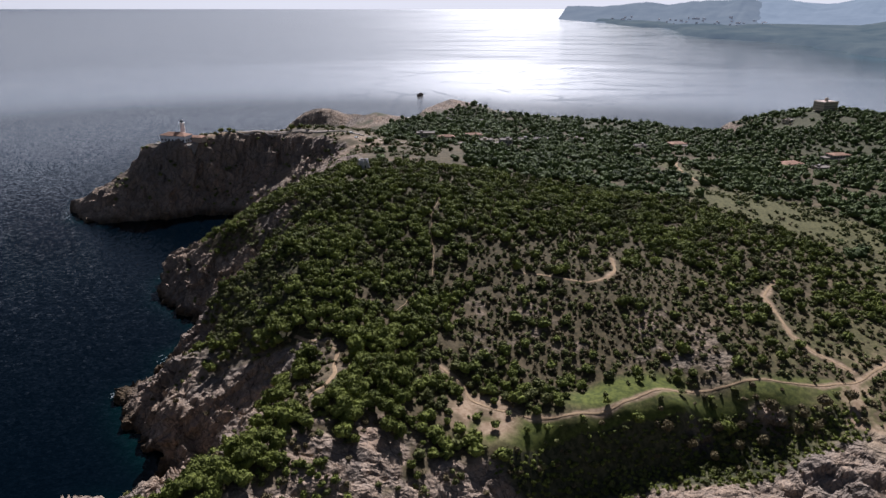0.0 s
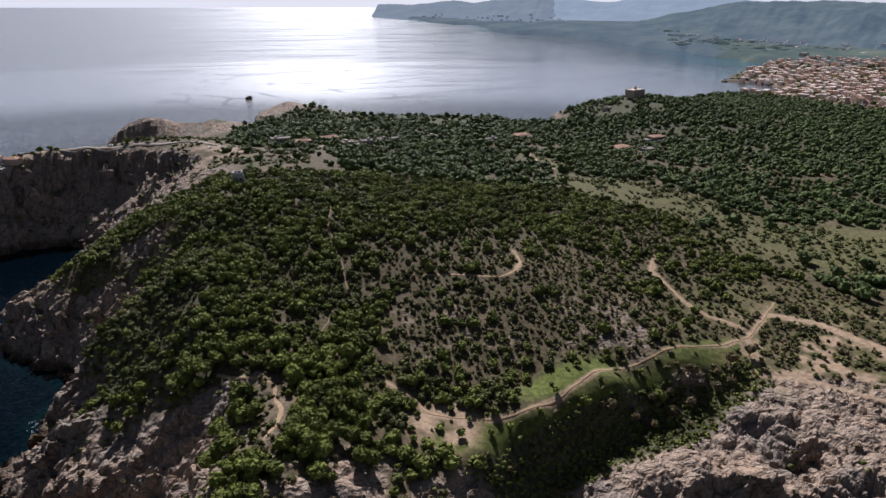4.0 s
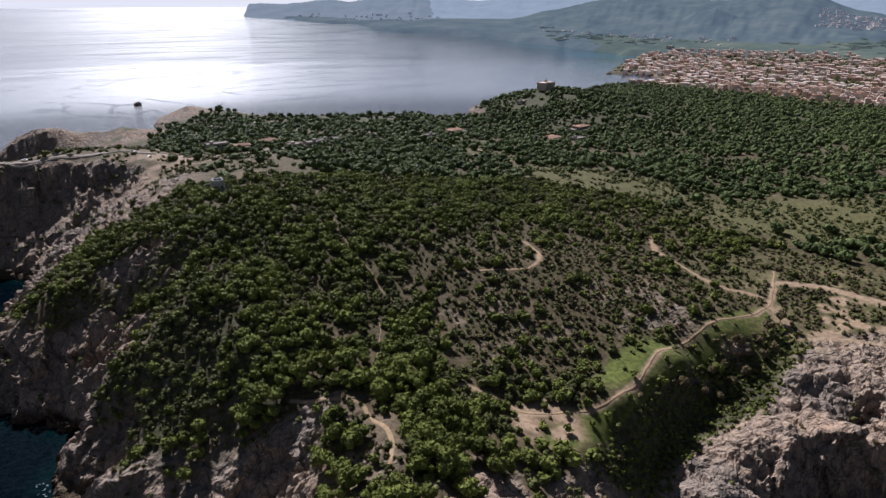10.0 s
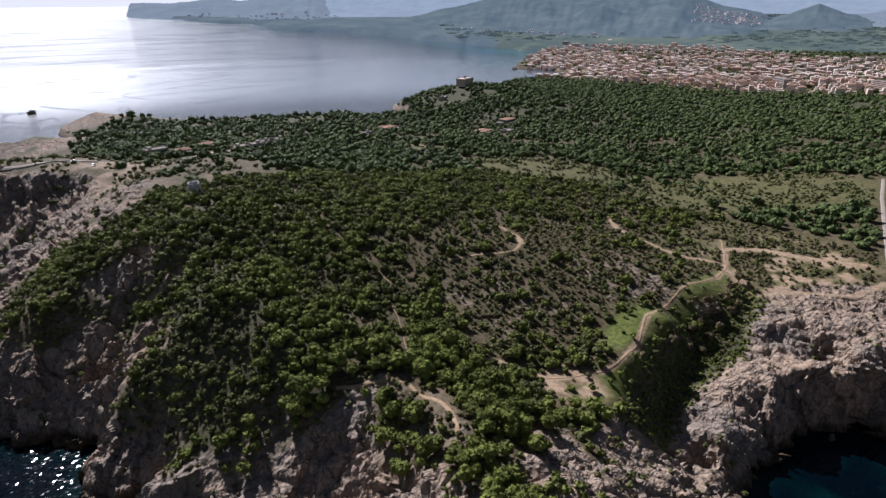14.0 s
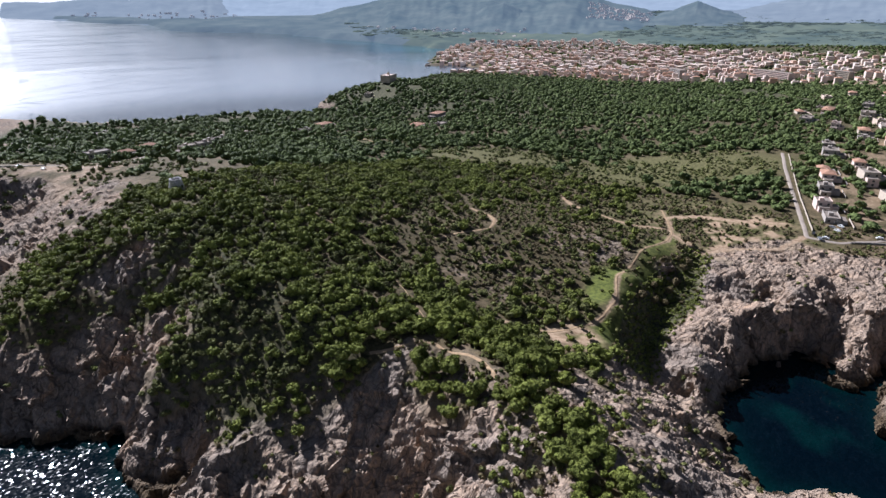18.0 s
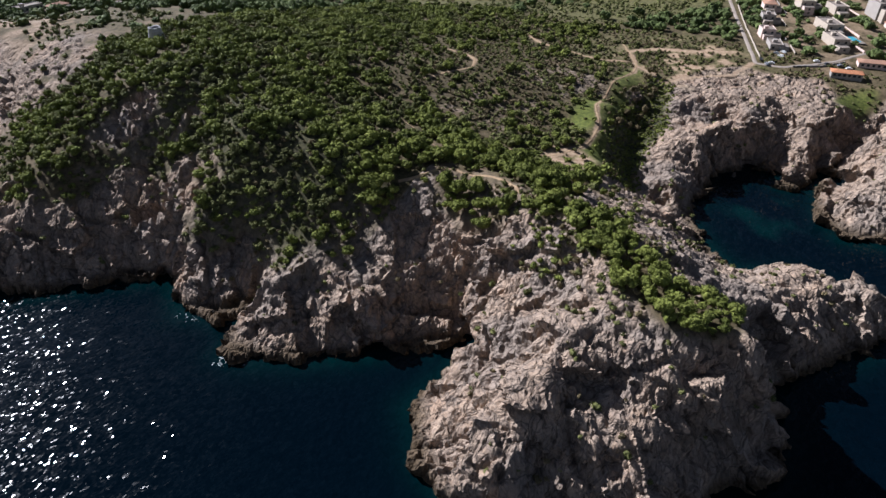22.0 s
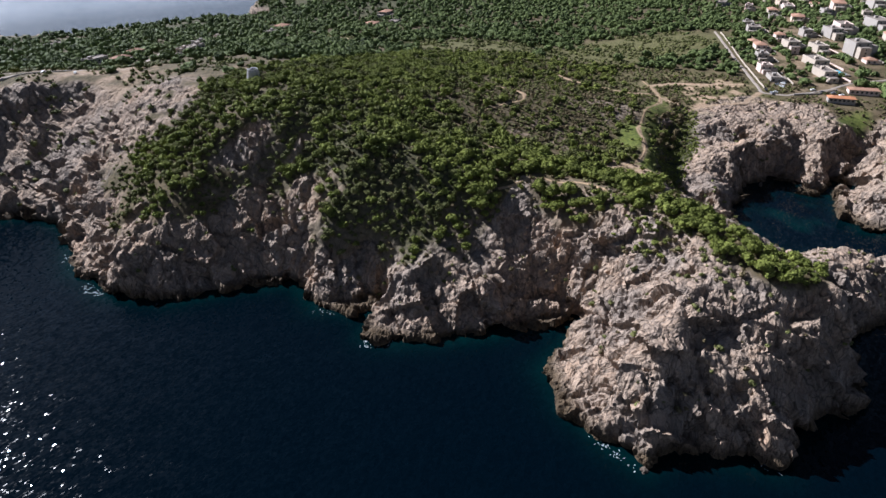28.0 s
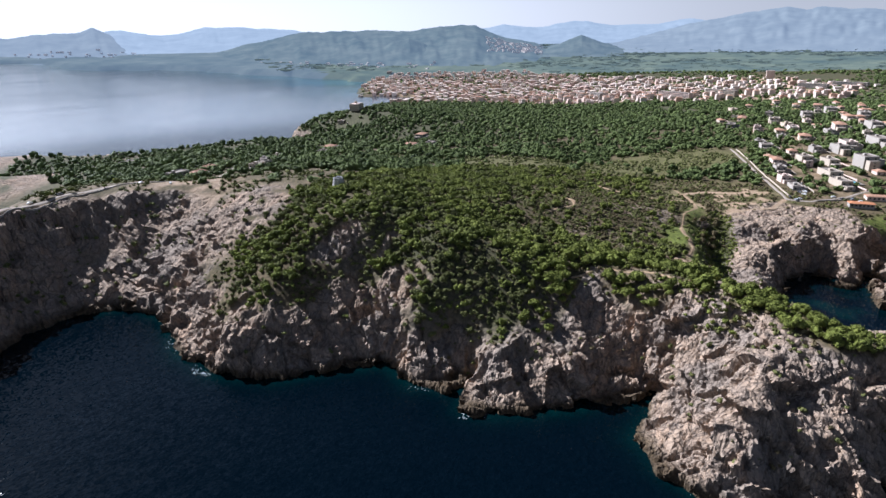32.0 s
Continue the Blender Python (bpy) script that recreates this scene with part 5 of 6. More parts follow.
_den *= np.where((_x < 20) & (_y < 640), 0.15, 1.0)
_den = off_houses(_x, _y, np.ones(len(_x), bool)) * _den
_rows = forest_rows(_x, _y, 2.4, 6.4, _den, 0.75, 1.4)
_far = np.hypot(_rows[:, 0] + 200, _rows[:, 1] - 80) > 720
plant("plain_wood", PINE_MID, _rows[~_far], HAZED_PINE, "wide dark pine wood on the plain behind the hill", "pine wood")
plant("far_wood", PINE_FAR, _rows[_far], HAZED_PINE, "distant pine wood reaching to the town", "pine wood")

# woods and gardens in and beyond the town
_x, _y = scatter(960, 2300, -250, 2100, 18)
_d = sample(GD, _x, _y)
_den = np.where(inside(_x, _y, TOWN), 0.9, smooth(0.36, 0.5, flat_noise(_x, _y, 150, 97))) * (_d > 12) * (np.hypot(_x - MID[0], _y - MID[1]) < 2350)
_rows = forest_rows(_x, _y, 4, 9, _den, 0.6, 1.0)
_rows[:, 0], _rows[:, 1], _rows[:, 2] = draw_in(_rows[:, 0], _rows[:, 1], _rows[:, 2])
plant("country_trees", PINE_FAR, _rows, HAZED_PINE, "trees and groves in and behind the town", "trees")
_x, _y = scatter(1100, 6200, -900, 4200, 62)
_d = sample(GD, _x, _y)
_q = np.hypot(_x - MID[0], _y - MID[1])
_den = smooth(0.40, 0.56, flat_noise(_x, _y, 420, 98)) * (_d > 40) * (_q > 2300) * (_x > 0.72 * _y)
_rows = forest_rows(_x, _y, 16, 42, _den, 0.16, 0.28)
_rows[:, 0], _rows[:, 1], _rows[:, 2] = draw_in(_rows[:, 0], _rows[:, 1], _rows[:, 2])
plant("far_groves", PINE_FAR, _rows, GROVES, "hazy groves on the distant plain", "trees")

# scrub on the heath, the cliffs and between the pines
_x, _y = scatter(-205, 262, 60, 470, 2.9)
_rock, _soil, _grass, _dry, _slope, _d = cover(_x, _y)
_heath = heath_at(_x, _y)
_den = np.maximum(0.95 * _heath * (1 - 0.6 * _rock), 0.36 * (1 - 0.7 * _rock)) * (1 - 0.75 * _soil) * (1 - 0.85 * _grass) * (1 - 0.6 * _dry) * (_d > 7)
_den = np.maximum(_den, 0.85 * blob(_x, _y, -92, 312, 42, 75, -12) * (1 - 0.8 * _rock))
_den *= np.where(cove_rock(_x, _y) > 0, np.where(_x > 55, 0.35, 1.0), 1.0)
_den = np.maximum(_den, 0.5 * (cove_rock(_x, _y) > 0) * (_x < 55) * (_y > 125) * (flat_noise(_x, _y, 11, 103) > 0.48))
_den *= (near_path(_x, _y) > 1.5) * np.where(_x < -40, smooth(2.8, 1.9, _slope), smooth(1.9, 1.1, _slope)) * np.where(_rock > 0.6, 0.5, 1.0)
_ridge = seg_distance(_x, _y, RIDGE)
_den = np.maximum(_den, 0.75 * (_x < -28) * (_y < 250) * (_y > 125) * smooth(36, 14, _ridge) * (flat_noise(_x, _y, 9, 99) > 0.48))
_den = off_houses(_x, _y, np.ones(len(_x), bool)) * _den
_rows = forest_rows(_x, _y, 0.75, 1.9, _den, 0.8, 1.2, 0.2)
_pick = RNG.random(len(_rows)) < 0.3
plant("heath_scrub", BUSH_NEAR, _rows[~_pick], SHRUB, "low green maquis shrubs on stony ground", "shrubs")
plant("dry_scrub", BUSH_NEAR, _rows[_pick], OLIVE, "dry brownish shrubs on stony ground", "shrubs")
_x, _y = scatter(-330, 470, 200, 760, 4.0)
_rock, _soil, _grass, _dry, _slope, _d = cover(_x, _y)
_ok = ~((_x < 262) & (_y < 470))
_den = _ok * (0.75 * smooth(0.2, 0.6, _dry) * smooth(0.38, 0.55, flat_noise(_x, _y, 15, 101)) + 0.6 * (_x < 0) * (1 - 0.6 * _rock) * smooth(0.42, 0.6, flat_noise(_x, _y, 22, 102)))
_den *= (near_path(_x, _y) > 1.5) * (_d > 8)
_den = off_houses(_x, _y, np.ones(len(_x), bool)) * _den
_rows = forest_rows(_x, _y, 0.7, 2.3, _den, 0.8, 1.1, 0.2)
plant("field_scrub", BUSH_FAR, _rows, SHRUB, "scattered shrubs on dry grassland and the cape", "shrubs")


_x, _y = scatter(-118, -24, 118, 252, 3.4)
_ridge = seg_distance(_x, _y, RIDGE)
_den = 0.7 * smooth(34, 16, _ridge) * smooth(0.44, 0.54, flat_noise(_x, _y, 10, 104)) * (_y > 150 - 0.3 * (_x + 60)) * off_ledge(_x, _y) * smooth(2.4, 1.6, sample(GS, _x, _y)) * (cove_rock(_x, _y) < -2)
plant("slope_scrub", BUSH_NEAR, forest_rows(_x, _y, 1.1, 2.3, _den, 0.8, 1.2, 0.2), PINE, "green mastic shrubs on the rocky slope under the crest", "shrubs")


# pines that stand along the ridge, each a tree of its own
def tree_meshes(kinds, mat, name):
    out = []
    for kv, kf in kinds:
        out.append(mesh_from(name, kv + np.array([0, 0, 0.35]), kf, mat))
    return out


def trunk_mesh(rng):
    bm = bmesh.new()
    rings = []
    lean = rng.uniform(-0.12, 0.12, 2)
    for k in range(5):
        u = k / 4
        r = 0.085 * (1 - 0.65 * u)
        c = Vector((lean[0] * u, lean[1] * u, 1.15 * u))
        rings.append([bm.verts.new(c + Vector((r * math.cos(a), r * math.sin(a), 0))) for a in [i * math.pi / 3 for i in range(6)]])
    for a, b in zip(rings, rings[1:]):
        for i in range(6):
            bm.faces.new((a[i], a[(i + 1) % 6], b[(i + 1) % 6], b[i]))
    for q in range(4):                                      # limbs into the crown
        a0 = q * 1.6 + rng.uniform(0, 1)
        p0 = Vector((lean[0] * 0.55, lean[1] * 0.55, 0.6 + 0.1 * q))
        p1 = p0 + Vector((0.5 * math.cos(a0), 0.5 * math.sin(a0), 0.3))
        side = Vector((-math.sin(a0), math.cos(a0), 0)) * 0.03
        vs = [bm.verts.new(v) for v in (p0 + side, p0 - side, p0 + Vector((0, 0, 0.05)), p1)]
        for f in ((0, 1, 3), (1, 2, 3), (2, 0, 3)):
            bm.faces.new([vs[i] for i in f])
    me = bpy.data.meshes.new("trunk")
    bm.to_mesh(me)
    bm.free()
    me.materials.append(BARK)
    return me


PINE_OWN = [crown(RNG, 11, 270, 0.155) for _ in range(10)]
CROWN_ME = tree_meshes(PINE_OWN, PINE, "crown")
OLIVE_ME = tree_meshes(PINE_OWN, OLIVE, "crown")
BUSH_ME = tree_meshes(BUSH_NEAR, SHRUB, "crown")
TRUNK_ME = [trunk_mesh(RNG) for _ in range(4)]


def tree(x, y, z, r, h, turn, k, label, group, crowns=CROWN_ME, name="pine_tree", category="tree"):
    e = empty(name, Matrix.LocRotScale((x, y, z), Euler((0, 0, turn)), (r, r, r * h)), label, category, group)
    put("trunk", TRUNK_ME[int(k) % 4], e)
    put("crown", crowns[int(k) % len(crowns)], e)
    return e


for _r in own_rows:
    tree(_r[0], _r[1], ground_z(_r[0], _r[1]) - 0.15, _r[3], _r[4], _r[5], _r[6], "round bright green pine on the rocky ridge", "pines on the ridge")
# dark scrub on the ravine's shaded wall, added to deepen the shade there
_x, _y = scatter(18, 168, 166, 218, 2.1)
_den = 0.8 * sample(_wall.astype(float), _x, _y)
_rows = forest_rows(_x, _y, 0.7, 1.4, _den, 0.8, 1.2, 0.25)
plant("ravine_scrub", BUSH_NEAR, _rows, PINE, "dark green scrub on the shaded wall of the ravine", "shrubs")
RAVINE_PINES = [(122, 210), (99, 203), (71, 199), (147, 211), (135, 214), (142, 205), (112, 209), (156, 214), (128, 203), (118, 202), (150, 205), (168, 216), (90, 206), (108, 200)]
for _i, (_px, _py) in enumerate(RAVINE_PINES):
    tree(_px, _py, ground_z(_px, _py) - 0.2, 2.0 + 1.2 * ((_i * 37) % 10) / 10 - (1.2 if _i == 2 else 0), 1.3, _i * 1.3, _i, "tall olive-brown tree in the shaded ravine", "trees in the ravine", OLIVE_ME, "ravine_tree")
for _i, (_px, _py, _pr) in enumerate(((-226, 633, 3.4), (-219, 637, 3.0), (-213, 633, 2.6), (-158, 651, 3.6), (-149, 653, 3.2), (-140, 650, 2.8), (-104, 645, 3.4), (-118, 640, 2.4), (-288, 600, 2.6), (-296, 607, 2.2))):
    tree(_px, _py, ground_z(_px, _py) - 0.2, _pr, 1.0, _i * 1.7, _i, "dark wind-bent pine beside the cliff-top road", "pines by the lighthouse road")
LAWN_BUSHES = [(41, 212), (67, 213), (103, 233), (100, 221), (20, 198), (33, 199), (41, 220), (48, 238), (113, 221), (30, 226), (55, 203), (41, 200), (5, 187), (84, 228), (58, 226), (26, 206)]
for _i, (_px, _py) in enumerate(LAWN_BUSHES):
    _e = empty("mastic_bush", Matrix.LocRotScale((_px, _py, ground_z(_px, _py) - 0.3), Euler((0, 0, _i)), (1.7 + 1.2 * ((_i * 7) % 5) / 5,) * 3), "round clipped-looking dark green bush beside the footpath", "bush", "bushes beside the path")
    put("crown", tree_meshes([BUSH_NEAR[_i % 8]], PINE if _i % 3 else SHRUB, "crown")[0], _e)


# ---------------------------------------------------------------- buildings
def mesh_of(name, bm, mat):
    me = bpy.data.meshes.new(name)
    bm.to_mesh(me)
    bm.free()
    me.materials.append(mat)
    return me


WALLS = [WHITE, CREAM, PINK, OCHRE]
WALL_WORDS = ["white", "cream", "pinkish", "ochre"]
WINDOW_ME = mesh_of("window", bm_box(1.7, 0.14, 1.6), GLASS)
DOOR_ME = mesh_of("door", bm_box(2.2, 0.14, 2.2), GLASS)


def hip_roof(w, d, h, over=0.5, bm=None, z=0.0):
    bm = bm or bmesh.new()
    a, b = w / 2 + over, d / 2 + over
    r = max(0.2, a - b)
    vs = [bm.verts.new(p) for p in ((-a, -b, z), (a, -b, z), (a, b, z), (-a, b, z), (-r, 0, z + h), (r, 0, z + h), (-a, -b, z - 0.25), (a, -b, z - 0.25), (a, b, z - 0.25), (-a, b, z - 0.25))]
    for f in ((0, 1, 5, 4), (1, 2, 5), (2, 3, 4, 5), (3, 0, 4), (6, 7, 1, 0), (7, 8, 2, 1), (8, 9, 3, 2), (9, 6, 0, 3), (9, 8, 7, 6)):
        bm.faces.new([vs[i] for i in f])
    return bm


def house(x, y, w, d, floors, turn, wall, roof, group, detail=True, name="house"):
    h = 3.0 * floors + 0.4
    z = min(ground_z(x + a * w * 0.4, y + b * d * 0.4) for a in (-1, 0, 1) for b in (-1, 0, 1))
    z = max(z, ground_z(x, y) - 2.0)
    rnd = random.Random(int(x * 7 + y))
    word = "%s %s house with %s" % (WALL_WORDS[wall], ("low", "two-storey", "three-storey", "four-storey")[floors - 1], "a tiled hip roof" if roof else "flat roof terraces")
    e = empty(name, pose(x, y, z, 0, 0, turn), word, "house", group)
    bm = bm_box(w, d, h + 1.5, 0, 0, (h - 1.5) / 2, bevel=0.06)
    wing = detail and rnd.random() < 0.75
    side = rnd.choice((-1, 1))
    wh = h - 3.0 if floors > 1 else 2.6
    part("wall", bm, WALLS[wall], e)
    if wing:
        part("wing", bm_box(w * 0.55, d * 0.5, wh + 1.5, side * w * 0.2, -d * 0.72, (wh - 1.5) / 2, bevel=0.05), WALLS[wall], e)
        part("terrace", bm_box(w * 0.53, d * 0.48, 0.14, side * w * 0.2, -d * 0.72, wh + 0.075), FLATROOF, e)
    if roof:
        top = part("roof", hip_roof(w, d, 1.9, 0.5, None, h + 0.26), TILE, e, "terracotta tiled roof")
        part("chimney", bm_box(0.7, 0.7, 1.6, w * 0.2, d * 0.1, h + 1.6), WALLS[wall], top)
    else:
        part("roof", bm_box(w - 0.5, d - 0.5, 0.16, 0, 0, h + 0.085), FLATROOF, e)
        bm = bmesh.new()
        for sx, sy, cx, cy in ((w, 0.25, 0, -d / 2 + 0.12), (w, 0.25, 0, d / 2 - 0.12), (0.25, d - 0.5, -w / 2 + 0.12, 0), (0.25, d - 0.5, w / 2 - 0.12, 0)):
            bm_box(sx, sy, 0.8, cx, cy, h + 0.4, bm)
        part("parapet", bm, WALLS[wall], e)
        if w > 9:
            part("stair_house", bm_box(3.2, 3.0, 2.3, rnd.uniform(-0.25, 0.25) * w, rnd.uniform(-0.1, 0.2) * d, h + 1.25, bevel=0.05), WALLS[wall], e)
    if detail:
        n = max(2, int(w / 3.6))
        for f in range(floors):
            for i in range(n):
                u = -w / 2 + (i + 0.5) * w / n
                if wing and abs(u - side * w * 0.2) < w * 0.29 and f * 3.0 < wh - 1:
                    continue
                put("window", WINDOW_ME, e, pose(u, -d / 2 - 0.02, 1.65 + 3 * f))
        for f in range(floors):
            for v in (-0.25, 0.25):
                put("window", WINDOW_ME, e, pose(-w / 2 - 0.02, v * d, 1.65 + 3 * f, 0, 0, 90))
        for f in range(1, floors):
            slab = part("balcony", bm_box(w * 0.36, 1.5, 0.18, -side * w * 0.28, -d / 2 - 0.75, 3.0 * f + 0.1, bevel=0.03), WALLS[wall], e)
            part("balustrade", bm_box(w * 0.36, 0.14, 0.9, -side * w * 0.28, -d / 2 - 1.43, 3.0 * f + 0.64), WALLS[(wall + 1) % 3], slab)
            put("door", DOOR_ME, e, pose(-side * w * 0.28, -d / 2 - 0.04, 3.0 * f + 1.3))
        if floors > 1:
            part("side_wing", bm_box(w * 0.4, d * 0.7, h - 3.0 + 1.5, -w * 0.68, d * 0.06, (h - 4.5) / 2, bevel=0.05), WALLS[(wall + rnd.choice((0, 0, 1))) % 4], e)
            part("side_terrace", bm_box(w * 0.38, d * 0.66, 0.14, -w * 0.68, d * 0.06, h - 3.0 + 0.075), FLATROOF, e)
            for f in range(floors - 1):
                put("window", WINDOW_ME, e, pose(-w * 0.88 - 0.02, d * 0.06, 1.65 + 3 * f, 0, 0, 90))
                put("window", WINDOW_ME, e, pose(-w * 0.68, -d * 0.29 - 0.02, 1.65 + 3 * f))
        part("garden_wall", bm_box(w * 1.5, 0.25, 2.2, -w * 0.1, -d * 0.98 - 3.0, 0.2), WALLS[(wall + 1) % 3], e)
        if wing:
            put("door", DOOR_ME, e, pose(side * w * 0.2, -d * 0.97 - 0.02, 1.1))
    return e


for _h in VILLAS:
    house(*_h, "villas by the cove")
for _h in VILLAS_BACK + MORE_VILLAS:
    house(*_h, "houses on the slope behind the cove")
for _h in WOOD_HOUSES:
    house(*_h, "houses among the pines")

# the restaurant above the cove
_e = empty("restaurant", pose(236, 104, ground_z(236, 104) - 1.0, 0, 0, -77), "low stone restaurant with an orange tiled roof above the cove", "restaurant")
part("wall", bm_box(19, 8, 6.0, 0, 0, 2.0, bevel=0.05), STONE, _e)
part("roof", hip_roof(19, 8, 1.3, 0.5, None, 5.2), material("orange_tiles", (0.46, 0.20, 0.10), 0.9, 0.6, 0.35, 0.3, 0.8, 0.2), _e, "orange tiled roof")
for _i in range(6):
    put("window", WINDOW_ME, _e, pose(-7.5 + 3 * _i, -4.02, 3.6))
    put("window", WINDOW_ME, _e, pose(-7.5 + 3 * _i, 4.02, 3.6))
_e = empty("house", pose(267, 90, ground_z(267, 90) - 1.0, 0, 0, -75), "long low pinkish house with a tiled roof above the cove", "house")
part("wall", bm_box(22, 9, 5.6, 0, 0, 1.8, bevel=0.05), PINK, _e)
part("roof", hip_roof(22, 9, 1.2, 0.5, None, 4.8), TILE, _e)
for _i in range(6):
    put("window", WINDOW_ME, _e, pose(-8.5 + 3.4 * _i, -4.52, 3.0))
_e = empty("swimming_pool", pose(318, 110, ground_z(318, 110) + 0.35, 0, 0, 30), "blue rectangular swimming pool beside apartment blocks", "pool")
part("surround", bm_box(22, 9, 1.2, 0, 0, -0.55, bevel=0.05), FLATROOF, _e)
part("water", bm_box(15, 5, 0.06, 0, 0, 0.085), POOL, _e)

# parked cars
CAR_PAINT = [material("car_white", (0.75, 0.75, 0.74), 0.3, vary=0.05, spec=0.6), material("car_grey", (0.22, 0.23, 0.25), 0.3, vary=0.05, spec=0.6), material("car_dark", (0.03, 0.03, 0.035), 0.3, vary=0.05, spec=0.6)]


def car_body():
    bm = bmesh.new()
    prof = [(-2.1, 0.35), (-2.15, 0.75), (-1.9, 0.95), (-1.35, 1.0), (-0.7, 1.45), (0.9, 1.47), (1.6, 1.02), (2.1, 0.92), (2.15, 0.5), (2.1, 0.35)]
    l = [bm.verts.new((a, -0.85, b)) for a, b in prof]
    r = [bm.verts.new((a, 0.85, b)) for a, b in prof]
    n = len(prof)
    for i in range(n):
        bm.faces.new((l[i], l[(i + 1) % n], r[(i + 1) % n], r[i]))
    bm.faces.new(l[::-1])
    bm.faces.new(r)
    bmesh.ops.recalc_face_normals(bm, faces=bm.faces)
    return bm


CAR_ME = [mesh_of("body", car_body(), m) for m in CAR_PAINT]
WHEEL_ME = mesh_of("wheel", bm_drum(0.32, 0.32, 0.22, -0.11, 12), TYRE)
RIM_ME = mesh_of("rim", bm_drum(0.2, 0.2, 0.24, -0.12, 10), METAL)
PANE_ME = mesh_of("windscreen", bm_box(0.02, 1.4, 0.55), GLASS)
SIDE_ME = mesh_of("side_window", bm_box(1.7, 0.02, 0.34), GLASS)
CARS = [(231, 158, 10, 2), (226, 153, 30, 1), (229, 150.5, 95, 0), (247, 148, 60, 0), (251, 152, 70, 1), (256, 148, 60, 0), (252, 125, 120, 0), (251, 118, 130, 2),
        (254, 110, 130, 1), (252, 104, 120, 0), (293, 190, 20, 1), (-173, 648.5, 4, 0), (-93, 628, 20, 0), (-84, 600, 50, 0), (-150, 648, 0, 1)]
for _x0, _y0, _t0, _k0 in CARS:
    _e = empty("car", pose(_x0, _y0, ground_z(_x0, _y0) + 0.28, 0, 0, _t0), ("white", "grey", "black")[_k0] + " car parked beside the road", "car", "parked cars")
    put("body", CAR_ME[_k0], _e)
    for _sx in (-1.3, 1.35):
        for _sy in (-0.8, 0.8):
            put("rim", RIM_ME, put("wheel", WHEEL_ME, _e, pose(_sx, _sy, 0.32, 90)))
    put("windscreen", PANE_ME, _e, pose(1.27, 0, 1.24, 0, -56))
    for _sy in (-0.86, 0.86):
        put("side_window", SIDE_ME, _e, pose(0.1, _sy, 1.2))

# the old watch tower on the hill
_tz = ground_z(-57, 437)
_e = empty("watch_tower", pose(-57, 437, _tz - 1.5, 0, 0, 25), "ruined round watch tower of pale grey rubble stone", "tower")
_bm = bmesh.new()
_R = []
for _k in range(9):
    _u = _k / 8
    _R.append([_bm.verts.new(((5.2 - 1.8 * _u + 0.12 * noise.noise((math.cos(_a) * 2, math.sin(_a) * 2, _u * 5))) * math.cos(_a), (5.2 - 1.8 * _u + 0.12 * noise.noise((math.cos(_a) * 2, math.sin(_a) * 2, _u * 5))) * math.sin(_a), 8.8 * _u + (0.5 * noise.noise((math.cos(_a) * 1.5, math.sin(_a) * 1.5, 9)) if _k == 8 else 0))) for _a in [i * math.pi / 14 for i in range(28)]])
for _a, _b in zip(_R, _R[1:]):
    for _i in range(28):
        _bm.faces.new((_a[_i], _a[(_i + 1) % 28], _b[(_i + 1) % 28], _b[_i]))
_in = [_bm.verts.new((v.co.x * 0.72, v.co.y * 0.72, v.co.z - 0.1)) for v in _R[-1]]
_fl = [_bm.verts.new((v.co.x, v.co.y, 7.4)) for v in _in]
for _i in range(28):
    _bm.faces.new((_R[-1][_i], _R[-1][(_i + 1) % 28], _in[(_i + 1) % 28], _in[_i]))
    _bm.faces.new((_in[_i], _in[(_i + 1) % 28], _fl[(_i + 1) % 28], _fl[_i]))
_bm.faces.new(_fl)
part("wall", _bm, material("pale_rubble", (0.34, 0.33, 0.33), 0.95, 0.9, 0.5, 0.3, 1.0, 0.2), _e)
part("doorway", bm_box(1.1, 0.6, 1.9, 0, -4.2, 4.4), GLASS, _e, "dark raised doorway")
part("string_course", bm_drum(4.0, 3.95, 0.35, 6.2, 28), STONE, _e)

# the lighthouse
_lz = 59.0
_e = empty("lighthouse", pose(-262, 614, _lz, 0, 0, -14) @ Matrix.Scale(1.15, 4), "white lighthouse with a tall round tower and tiled keepers' house", "lighthouse")
part("plinth", bm_box(34, 22, 9, 0, 0, -4.5, bevel=0.1), STONE, _e, "stone terrace wall")
part("keepers_house", bm_box(24, 11, 6.2, 0, -3.0, 3.1, bevel=0.06), LIMEWASH, _e)
part("cornice", bm_box(24.6, 11.6, 0.5, 0, -3.0, 6.3, bevel=0.05), LIMEWASH, _e)
part("roof", hip_roof(24, 11, 2.3, 0.3, bmesh.new(), 6.8), TILE, _e, "brown hipped tile roof").location = (0, -3.0, 0)
for _i in range(7):
    put("window", WINDOW_ME, _e, pose(-10.2 + 3.4 * _i, -8.52, 3.0, 0, 0, 0))
    put("window", WINDOW_ME, _e, pose(-10.2 + 3.4 * _i, 2.52, 3.0, 0, 0, 0))
for _i in range(3):
    put("window", WINDOW_ME, _e, pose(12.02, -6.5 + 3.2 * _i, 3.0, 0, 0, 90))
    put("window", WINDOW_ME, _e, pose(-12.02, -6.5 + 3.2 * _i, 3.0, 0, 0, 90))
part("annex", bm_box(13, 7, 4.2, 15, 4, 2.1, bevel=0.06), OCHRE, _e, "low ochre annex")
part("annex_roof", hip_roof(13, 7, 1.2, 0.3, bmesh.new(), 4.5), TILE, _e).location = (15, 4, 0)
part("tower", bm_drum(2.5, 1.75, 15.2, 0, 20, None, 1, 5.5), LIMEWASH, _e)
